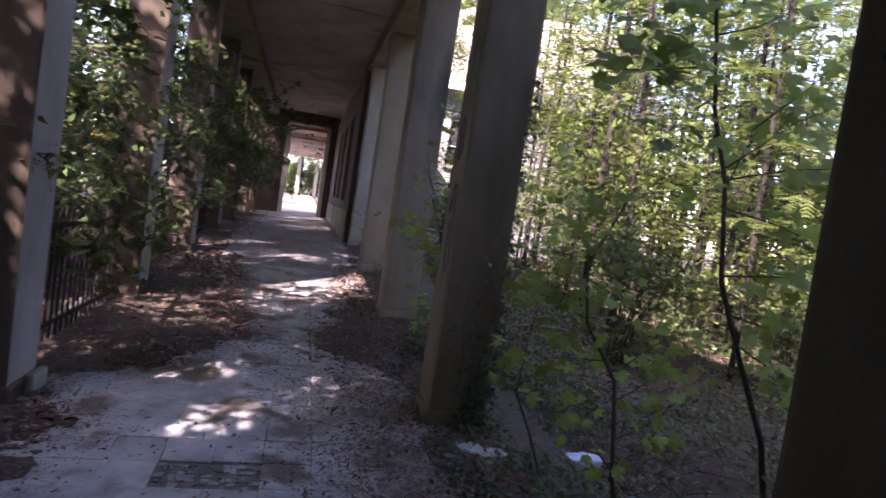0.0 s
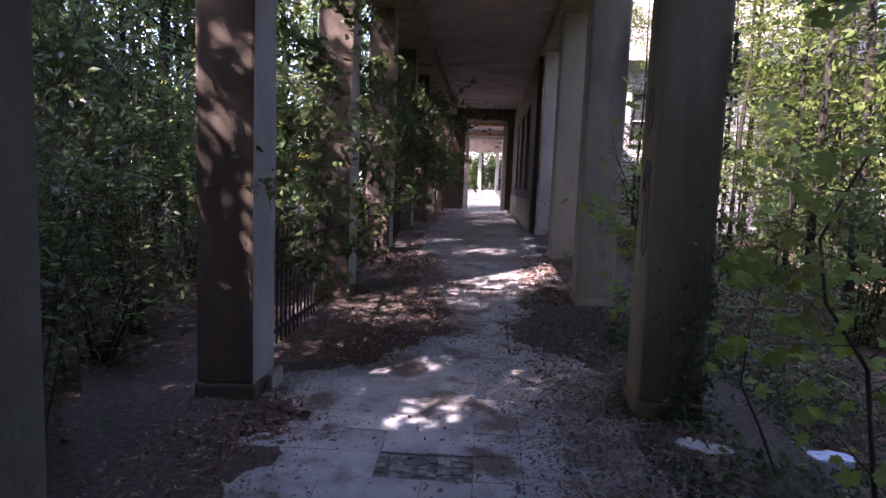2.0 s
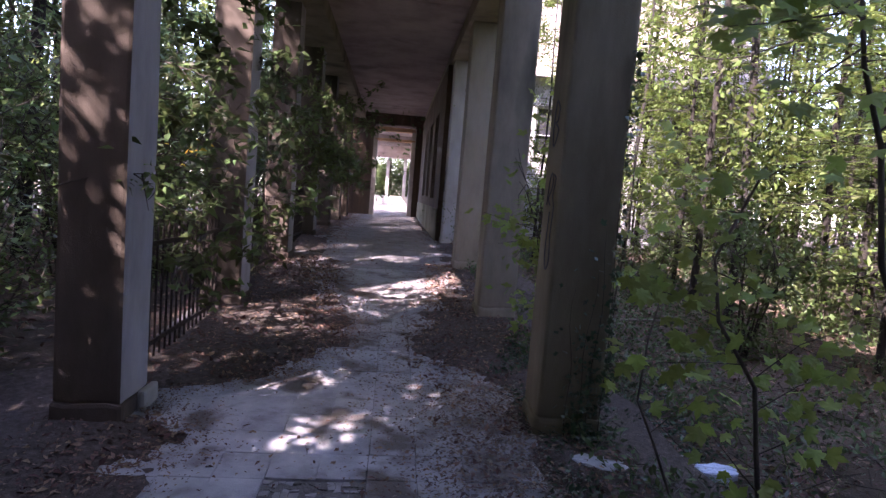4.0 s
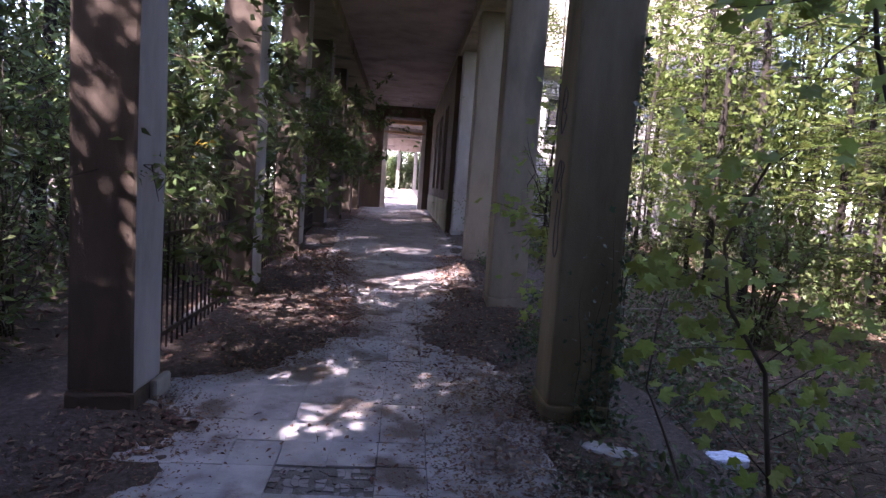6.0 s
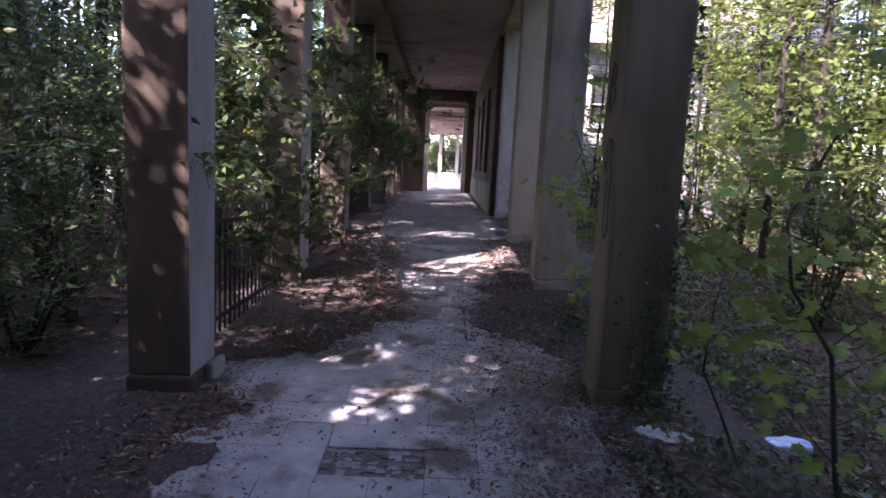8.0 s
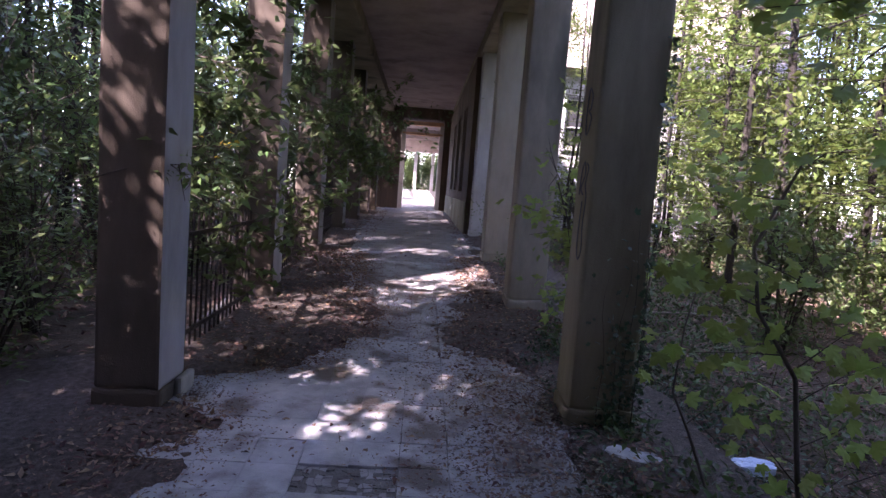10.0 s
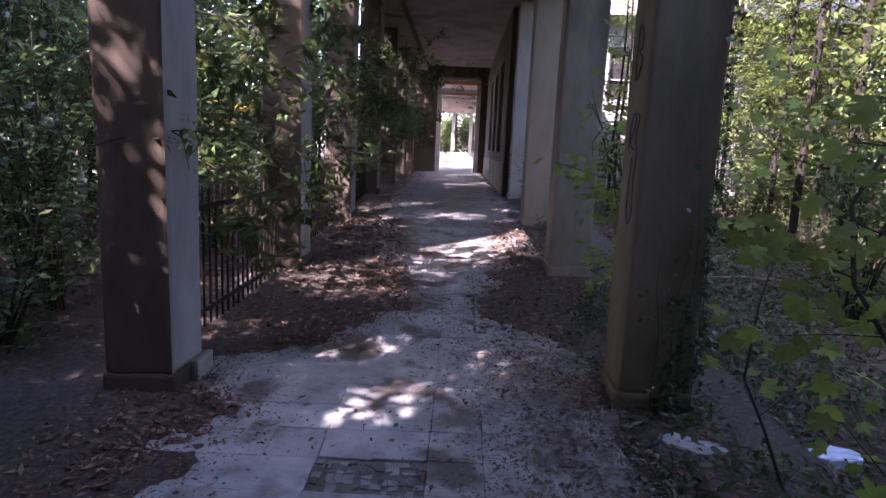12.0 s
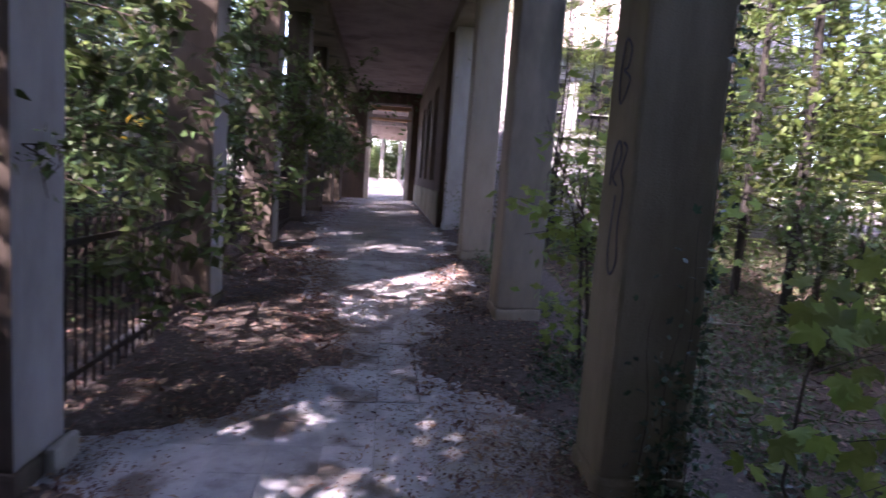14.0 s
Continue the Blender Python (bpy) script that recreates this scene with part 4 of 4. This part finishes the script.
sapling("spreading maple sapling growing between two concrete columns",
        [(1.22, 5.25, 0.3), (1.18, 5.2, 0.9), (1.12, 5.15, 1.4), (1.1, 5.1, 1.9), (1.08, 5.1, 2.5)], 0.010,
        [((1.13, 5.15, 1.38), (0.57, 5.0, 1.52), 14), ((1.14, 5.15, 1.3), (0.82, 5.0, 1.34), 10), ((1.15, 5.15, 1.2), (0.95, 4.95, 1.2), 8), ((1.18, 5.2, 0.85), (0.92, 5.0, 0.84), 9), ((1.18, 5.2, 0.7), (1.0, 4.95, 0.6), 7),
         ((1.1, 5.1, 1.7), (0.98, 5.0, 1.85), 7), ((1.1, 5.1, 2.0), (1.2, 4.95, 2.2), 7), ((1.09, 5.1, 2.2), (0.98, 5.0, 2.45), 6), ((1.12, 5.15, 1.5), (1.3, 5.0, 1.62), 7)],
        LEAF_MAPLE, 75, 0.072)

# ---- ivy on the nearest east column ----
ivy = empty("ivy", (1.15, 3.5, gz(1.15, 3.5)), label="dark glossy ivy climbing the concrete column", category="ivy")
rgn = np.random.default_rng(90)
pieces = [tube([(x + d * g * 2 + 0.02 * math.sin(g * 9 + 40 * x) * g ** 0.5, -0.008, h * g) for g in (0.0, 0.12, 0.25, 0.38, 0.5, 0.62, 0.75, 0.88, 1.0)], [0.0035 - 0.0025 * g for g in (0.0, 0.12, 0.25, 0.38, 0.5, 0.62, 0.75, 0.88, 1.0)], 5) for x, d, h in ((-0.16, 0.02, 1.0), (-0.10, 0.015, 1.25), (-0.22, -0.01, 0.9), (-0.02, 0.004, 2.2))]
tagged(mesh_part("stem_tangle", *joined(pieces), TWIG, ivy, smooth=True), kind="stuff")
q = []
for _ in range(520):
    u = rgn.random()
    if u < 0.55:
        z = abs(rgn.normal()) * 0.42
        q.append((-0.12 + rgn.normal() * 0.08, -0.02 - 0.03 * rgn.random(), z))
    else:
        q.append((0.0 + rgn.normal() * 0.015, 0.0 + rgn.normal() * 0.03, rgn.uniform(0.0, 2.3)))
leaves("foliage", np.array(q), 0.028 * rgn.uniform(0.6, 1.3, len(q)), MAPLE, IVY, ivy, 0.3, 91)

# ---- loose things on the ground ----
def blob_slab(name, at, rx, ry, thick, material, seed, **tags):
    """A flat piece with a ragged outline and rounded rim."""
    rg = random.Random(seed)
    bm = bmesh.new()
    ring = []
    for k in range(22):
        a = 2 * math.pi * k / 22
        r = 1 + 0.16 * math.sin(2 * a + seed) + rg.uniform(-0.10, 0.10)
        ring.append((math.cos(a) * rx * r, math.sin(a) * ry * r))
    low = [bm.verts.new((x, y, -0.05)) for x, y in ring]
    edge = [bm.verts.new((x, y, thick * 0.6)) for x, y in ring]
    top = [bm.verts.new((x * 0.9, y * 0.9, thick + rg.uniform(-0.004, 0.006))) for x, y in ring]
    for a, b in ((low, edge), (edge, top)):
        for k in range(22):
            bm.faces.new((a[k], a[(k + 1) % 22], b[(k + 1) % 22], b[k]))
    c = bm.verts.new((0, 0, thick + 0.006))
    for k in range(22):
        bm.faces.new((top[k], top[(k + 1) % 22], c))
    ob = part(name, bm, material)
    ob.location = at
    return tagged(ob, **tags)


blob_slab("stone_slab", (1.05, 3.2, gz(1.05, 3.2) + 0.004), 0.15, 0.10, 0.02, TILE, 3, label="pale flat stone slab lying among dead leaves", category="stone")
blob_slab("stone_slab", (0.55, 3.05, gz(0.55, 3.05) - 0.005), 0.12, 0.08, 0.015, TILE, 8, label="thin pale slab half covered with dead leaves", category="stone")
bag = blob_slab("plastic_bag", (1.73, 3.22, ground_z(1.73, 3.22) + 0.045), 0.14, 0.065, 0.008, PAPER, 5, label="crumpled bluish white plastic bag on the ground", category="litter")

# ---- dead leaves ----
def smooth_edge(table, y):
    return float(np.interp(y, [a for a, _ in table], [b for _, b in table]))


WEST_EDGE = ((-3, -1.0), (2.4, -1.5), (2.9, -1.46), (3.2, -1.36), (3.45, -1.32), (3.7, -1.52), (3.95, -1.7), (4.15, -1.35), (4.35, -0.95), (4.7, -0.82), (5.35, -0.55), (6.0, -0.65), (7.0, -0.85), (9.0, -1.0), (12.0, -1.1), (21.0, -1.3))
EAST_EDGE = ((-3, 0.45), (2.4, 0.35), (3.3, 0.20), (4.0, 0.22), (4.3, 0.10), (5.1, 0.14), (6.0, 0.30), (7.0, 0.35), (9.0, 0.45), (12.0, 0.5), (21.0, 0.55))
def drift(name, table, sign, label):
    """A thin bank of crumbled leaves that thickens away from the trodden middle."""
    vs, fs, w, h = [], [], 34, 500
    for j in range(h + 1):
        y = 0.2 + 21.0 * j / h
        e = smooth_edge(table, y)
        for i in range(w + 1):
            x = e + sign * (-0.25 + 1.6 * i / w)
            if sign > 0 and y > 11.6:
                x = min(x, 0.6)
            n = noise.noise(Vector((x * 3.0, y * 3.0, 1))) + 0.5 * noise.noise(Vector((x * 9.0, y * 9.0, 2))) + 0.3 * noise.noise(Vector((x * 30, y * 30, 3)))
            d = abs(x - e) if (x - e) * sign > 0 else -abs(x - e)
            t = 0.012 + 0.075 * d + 0.022 * n
            if sign > 0:
                t -= 0.05 * max(0.0, min(1.0, (1.15 - x) / 0.5)) * max(0.0, min(1.0, (5.0 - y) / 0.7))
            else:
                t -= 0.03 * math.exp(-((y - 3.9) / 0.28) ** 2)
            t -= 0.04 * max(0.0, min(1.0, (y - 6.0) / 2.0)) * (0.4 + 0.8 * abs(n))
            vs.append((x, y, gz(x, y) + max(-0.02, min(0.032, t) - 0.008)))
    for j in range(h):
        for i in range(w):
            k = j * (w + 1) + i
            fs.append((k, k + 1, k + w + 2, k + w + 1) if sign > 0 else (k, k + w + 1, k + w + 2, k + 1))
    return tagged(mesh_part(name, vs, fs, HUMUS, smooth=True), label, "leaf mould", kind="stuff")


drift("leaf_mould", WEST_EDGE, -1, "dark bank of crumbled leaves beside the west columns")
drift("leaf_mould", EAST_EDGE, 1, "dark bank of crumbled leaves beside the east columns")
rgn = np.random.default_rng(7)
q = []
while len(q) < 23000:
    y = float(rgn.uniform(0.6, 21.0) ** 1.0) if rgn.random() < 0.35 else float(rgn.uniform(1.6, 9.0))
    side = rgn.random()
    drift = abs(rgn.normal()) * 0.28
    if side < 0.46:
        x = smooth_edge(WEST_EDGE, y) + 0.10 - rgn.uniform(0, 1.3) + 0.25 * max(0.0, rgn.normal() - 1.2)
        if 3.75 < y < 4.25 and x > -1.75 and rgn.random() < 0.75:
            continue
    elif side < 0.95:
        x = smooth_edge(EAST_EDGE, y) - 0.08 + rgn.uniform(0, 1.5) - 0.2 * max(0.0, rgn.normal() - 1.2)
        if y < 4.6 and rgn.random() < 0.8:
            continue
        if rgn.random() < 0.35 * (noise.noise(Vector((x * 2.2, y * 2.2, 5))) < -0.05):
            continue
    else:
        x = rgn.uniform(-1.2, 0.5)
        if rgn.random() < 0.6:
            continue
    inside = -2.05 < x < 1.22
    z = (gz(x, y) if inside else ground_z(x, y)) + 0.006 + 0.03 * rgn.random() * (x < smooth_edge(WEST_EDGE, y) or x > smooth_edge(EAST_EDGE, y))
    q.append((x, y, z))
tagged(leaves("dead_leaves", np.array(q), 0.045 * rgn.uniform(0.45, 1.35, len(q)), OVAL, LITTER, None, 0.72, 8), "brown dead leaves drifted along both sides", "leaves", kind="stuff")
bits = []
while len(bits) < 18000:
    y = float(rgn.uniform(1.8, 9.0))
    x = smooth_edge(WEST_EDGE, y) + abs(rgn.normal()) * 0.24 - 0.06 if rgn.random() < 0.45 else smooth_edge(EAST_EDGE, y) + rgn.normal() * 0.3
    bits.append((x, y, gz(x, y) + 0.003 + 0.004 * rgn.random()))
tagged(leaves("leaf_crumbs", np.array(bits), 0.018 * rgn.uniform(0.4, 1.6, len(bits)), DIAMOND, LITTER, None, 0.85, 18), "crumbs of dead leaf scattered over the tiles", "leaves", kind="stuff")
dark = []
while len(dark) < 2600:
    x, y = float(rgn.normal() * 0.3 + 0.72), float(rgn.uniform(1.7, 4.8))
    if x < 0.1 + 0.25 * noise.noise(Vector((x * 4, y * 4, 31))):
        continue
    dark.append((x, y, gz(x, y) + 0.004 + 0.02 * rgn.random()))
while len(dark) < 4600:
    x, y = float(rgn.uniform(0.85, 1.5)), float(rgn.uniform(0.8, 4.7))
    dark.append((x, y, (gz(x, y) if x < 1.22 else ground_z(x, y)) + 0.006 + 0.02 * rgn.random()))
tagged(leaves("trodden_leaves", np.array(dark), 0.036 * rgn.uniform(0.4, 1.5, len(dark)), OVAL, LITTER, None, 0.75, 20), "trodden brown leaves beside the column", "leaves", kind="stuff")
pale = []
while len(pale) < 6500:
    x, y = float(rgn.normal() * 0.32 + 0.66), float(rgn.uniform(1.9, 4.3))
    pale.append((x, y, gz(x, y) + 0.01 + 0.012 * rgn.random()))
tagged(leaves("pale_crumbs", np.array(pale), 0.026 * rgn.uniform(0.4, 1.5, len(pale)), DIAMOND, PALE_LITTER, None, 0.8, 19), "pale grey dry leaf bits and grit on the floor", "leaves", kind="stuff")
q = []
while len(q) < 17000:
    x, y = float(0.95 + 4.0 * rgn.random() ** 1.4), float(rgn.uniform(0.8, 12))
    q.append((x, y, (gz(x, y) if x < 1.22 else ground_z(x, y)) + 0.01 + 0.03 * rgn.random()))
tagged(leaves("forest_litter", np.array(q), 0.05 * rgn.uniform(0.5, 1.3, len(q)), OVAL, LITTER, None, 0.7, 9), "brown leaf litter on the forest floor", "leaves", kind="stuff")
# low ground cover of small dark green leaves on the east side
q = []
while len(q) < 19000:
    x, y = float(0.95 + 5.5 * rgn.random() ** 1.5), float(rgn.uniform(1.0, 12))
    if noise.noise(Vector((x * 0.9, y * 0.9, 9))) < -0.15 or (x < 1.2 and rgn.random() < 0.5):
        continue
    q.append((x, y, ground_z(x, y) + 0.05 + 0.14 * rgn.random()))
tagged(leaves("ground_cover", np.array(q), 0.045 * rgn.uniform(0.5, 1.5, len(q)), OVAL, LEAF_DARK, None, 0.5, 10), "low dark green ground cover plants", "plants", kind="stuff")
q = [(float(rgn.uniform(-6, -2.0)), float(rgn.uniform(-1, 20)), 0.0) for _ in range(6000)]
q = [(x, y, ground_z(x, y) + 0.01 + 0.04 * rgn.random()) for x, y, _ in q]
tagged(leaves("thicket_litter", np.array(q), 0.08 * rgn.uniform(0.5, 1.3, len(q)), OVAL, LITTER, None, 0.7, 12), "brown leaf litter under the thicket", "leaves", kind="stuff")

pieces = []
rgt = random.Random(44)
for _ in range(420):
    x, y = rgt.uniform(0.9, 5.0), rgt.uniform(1.6, 9.0)
    a, l = rgt.uniform(0, 6.28), rgt.uniform(0.12, 0.5)
    z = ground_z(x, y) + rgt.uniform(0.01, 0.06)
    pieces.append(tube([(x, y, z), (x + math.cos(a) * l * 0.5 + rgt.uniform(-0.02, 0.02), y + math.sin(a) * l * 0.5, z + rgt.uniform(0.0, 0.08)), (x + math.cos(a) * l, y + math.sin(a) * l, z + rgt.uniform(0.0, 0.12))], [0.004, 0.003, 0.0015], 4))
tagged(mesh_part("dead_twigs", *joined(pieces), TWIG), "thin dead twigs scattered over the forest floor", "twigs", kind="stuff")
tagged(mesh_part("fallen_branch", *tube([(2.2, 6.1, ground_z(2.2, 6.1) + 0.10), (2.6, 6.05, ground_z(2.6, 6.05) + 0.13), (3.1, 6.1, ground_z(3.1, 6.1) + 0.08)], [0.012, 0.011, 0.006], 6), PALE_LITTER, smooth=True), "pale dead branch lying among the weeds", "branch")
tuft = [(float(-1.48 + rgn.normal() * 0.06), float(3.74 + rgn.normal() * 0.05), gz(-1.48, 3.74)) for _ in range(70)]
tagged(leaves("dry_grass_tuft", np.array(tuft), rgn.uniform(0.06, 0.16, 70), (np.array([(-0.025, 0, 0), (0.025, 0, 0), (0.0, 1.0, 0.2)]), [(0, 1, 2)]), PALE_LITTER, None, 0.2, 29), "tuft of dry yellow grass at a column's foot", "grass", kind="stuff")
weeds = []
while len(weeds) < 7500:
    x, y = float(rgn.normal() * 0.40 + 1.24), float(rgn.uniform(1.0, 5.2))
    if x < 0.72 + 0.2 * noise.noise(Vector((x * 3, y * 3, 77))) or noise.noise(Vector((x * 2.4, y * 2.4, 61))) < -0.22 or (abs(x - 1.07) < 0.2 and abs(y - 3.18) < 0.13) or (abs(x - 1.73) < 0.15 and abs(y - 3.2) < 0.1):
        continue
    z = gz(x, y) if x < 1.22 else ground_z(x, y)
    weeds.append((x, y, z + 0.02 + 0.06 * rgn.random()))
tagged(leaves("creeping_weeds", np.array(weeds), 0.034 * rgn.uniform(0.5, 1.4, len(weeds)), OVAL, IVY, None, 0.55, 31), "dark creeping weeds over the broken floor edge", "plants", kind="stuff")
# blades of grass and weeds on the east side
blades = []
while len(blades) < 5000:
    x, y = float(1.2 + 4.5 * rgn.random() ** 1.3), float(rgn.uniform(1.4, 11))
    if noise.noise(Vector((x * 1.1, y * 1.1, 21))) > -0.1:
        blades.append((x, y, ground_z(x, y)))
bn = rgn.normal(size=(len(blades), 3)) * np.array([1, 1, 0.25])
grass = leaves("grass", np.array(blades), rgn.uniform(0.10, 0.30, len(blades)), (np.array([(-0.02, 0, 0), (0.02, 0, 0), (0.0, 1.0, 0.15)]), [(0, 1, 2)]), LEAF, None, 0.1, 23, normals=bn)
tagged(grass, "thin grass and weeds on the forest floor", "grass", kind="stuff")

# ---- graffiti ----
def stroke(points, parent_at, width=0.0065):
    return tube([Vector(p) for p in points], [width] * len(points), 5)


def scribble(name, at, lines, label):
    ob = mesh_part(name, *joined([stroke(l, at) for l in lines]), PAINT)
    ob.location, ob.scale = at, (0.5, 1, 1)
    return tagged(ob, label, "graffiti")


def loop(cy, cz, ry, rz, a0, a1, n=14, lean=0.0):
    return [(0, cy + ry * math.cos(radians(a0 + (a1 - a0) * k / n)) + lean * rz * math.sin(radians(a0 + (a1 - a0) * k / n)), cz + rz * math.sin(radians(a0 + (a1 - a0) * k / n))) for k in range(n + 1)]


def curve(points, n=6):
    """A smooth line through (y, z) pairs on a column's inner face."""
    p = [Vector((0, a, b)) for a, b in points]
    out = []
    for k in range(len(p) - 1):
        a, b, c, d = p[max(0, k - 1)], p[k], p[k + 1], p[min(len(p) - 1, k + 2)]
        for i in range(n):
            t = i / n
            out.append(0.5 * (2 * b + (c - a) * t + (2 * a - 5 * b + 4 * c - d) * t * t + (3 * b - a - 3 * c + d) * t ** 3))
    return out + [p[-1]]


scribble("graffiti", (RX - 0.006, 0, 0), [curve([(3.69, 2.24), (3.64, 2.19), (3.66, 2.12), (3.70, 2.11), (3.63, 2.06), (3.71, 1.97), (3.74, 2.08), (3.72, 2.22), (3.69, 2.24)]),
                                         curve([(3.74, 1.62), (3.72, 1.75), (3.67, 1.81), (3.64, 1.74), (3.71, 1.66), (3.66, 1.62)]), curve([(3.62, 1.80), (3.58, 1.77), (3.62, 1.68), (3.58, 1.60), (3.60, 1.45), (3.58, 1.30), (3.64, 1.24), (3.68, 1.34), (3.66, 1.58)])],
         "blue-black looping spray paint scrawl on concrete")
scribble("graffiti", (RX - 0.006, 0, 0), [curve([(0.70, 2.16), (0.735, 2.13), (0.734, 2.09), (0.694, 2.05), (0.681, 2.006), (0.697, 1.981), (0.728, 1.992)])], "blue-black curved spray paint mark on concrete")

scribble("graffiti", (RX - 0.006, 0, 0), [[(0, 11.40, 1.72), (0, 11.50, 2.12), (0, 11.58, 1.72), (0, 11.40, 1.72)]], "thin dark triangle drawn on pale plaster")

# ---- floor tiles ----
T = 0.25
up = Vector((-CROSS, -SLOPE, 1)).normalized().to_track_quat("Z", "Y").to_euler()


def tile_mesh(seed, w=T - 0.0016):
    rg = random.Random(seed)
    h, e = w / 2, 0.0015
    c = [(-h, -h), (h, -h), (h, h), (-h, h)]
    cut = [rg.uniform(0, 0.007) if rg.random() < 0.2 else 0.0 for _ in range(4)]
    low = [(x * (1 - cut[k] / h), y * (1 - cut[k] / h), -0.016) for k, (x, y) in enumerate(c)]
    mid = [(x, y, -0.003) for x, y, _ in low]
    top = [(x - math.copysign(e, x), y - math.copysign(e, y), 0.0) for x, y, _ in low]
    vs = low + mid + top
    fs = [(k, (k + 1) % 4, (k + 1) % 4 + 4, k + 4) for k in range(4)] + [(k + 4, (k + 1) % 4 + 4, (k + 1) % 4 + 8, k + 8) for k in range(4)] + [(8, 9, 10, 11)]
    return vs, fs


kinds_t = []
for k in range(12):
    me = bpy.data.meshes.new("tile")
    me.from_pydata(*tile_mesh(k)[:1], [], tile_mesh(k)[1])
    me.materials.append(TILE if k < 6 else TILE_DIRTY)
    kinds_t.append(me)
rg = random.Random(3)
far = []
for j in range(-4, 150):
    y = 0.0 + T * (j + 0.5) - 0.005
    for i in range(-8, 5):
        x = T * (i + 0.5) + 0.045
        if not (-1.98 < x < 1.1):
            continue
        if (abs(x + 0.58) < 0.13 and 2.72 < y < 2.99) or (abs(x + 0.33) < 0.13 and 2.72 < y < 2.99) or rg.random() < 0.003:
            continue
        z = gz(x, y) + rg.uniform(-0.0025, 0.0025)
        tilt = (rg.uniform(-0.006, 0.006), rg.uniform(-0.006, 0.006), rg.uniform(-0.003, 0.003))
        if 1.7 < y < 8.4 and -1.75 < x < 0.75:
            dirty = y + 1.6 * noise.noise(Vector((x * 1.1, y * 1.1, 40))) + 0.5 * abs(x + 0.45) > 5.2
            ob = new("tile", kinds_t[rg.randrange(6) + (6 if dirty else 0)])
            ob.parent = floor
            ob.location, ob.rotation_euler = (x, y, z), (up.x + tilt[0], up.y + tilt[1], tilt[2])
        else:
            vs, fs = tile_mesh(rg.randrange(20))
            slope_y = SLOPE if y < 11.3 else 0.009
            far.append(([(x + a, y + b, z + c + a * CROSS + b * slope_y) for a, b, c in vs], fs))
# the two smashed tiles: a jigsaw of shards with some pieces gone
nx, ny = 13, 7
knot = [[(-0.702 + 0.494 * i / nx + (rg.uniform(-0.016, 0.016) if 0 < i < nx else 0), 2.748 + 0.244 * j / ny + (rg.uniform(-0.014, 0.014) if 0 < j < ny else 0)) for i in range(nx + 1)] for j in range(ny + 1)]
for j in range(ny):
    for i in range(nx):
        if rg.random() < 0.38:
            continue
        quad = [knot[j][i], knot[j][i + 1], knot[j + 1][i + 1], knot[j + 1][i]]
        cx, cy = sum(a for a, _ in quad) / 4, sum(c for _, c in quad) / 4
        quad = [(cx + (a - cx) * 0.9, cy + (c - cy) * 0.9) for a, c in quad]
        drop = rg.uniform(0.002, 0.012)
        vs = [(a, c, gz(a, c) - 0.018) for a, c in quad] + [(a, c, gz(a, c) - drop - rg.uniform(0, 0.003)) for a, c in quad]
        fs = [(k, (k + 1) % 4, (k + 1) % 4 + 4, k + 4) for k in range(4)] + [(4, 5, 6, 7)]
        mesh_part("tile_shard", vs, fs, SCREED if rg.random() < 0.35 else TILE_DIRTY, floor)
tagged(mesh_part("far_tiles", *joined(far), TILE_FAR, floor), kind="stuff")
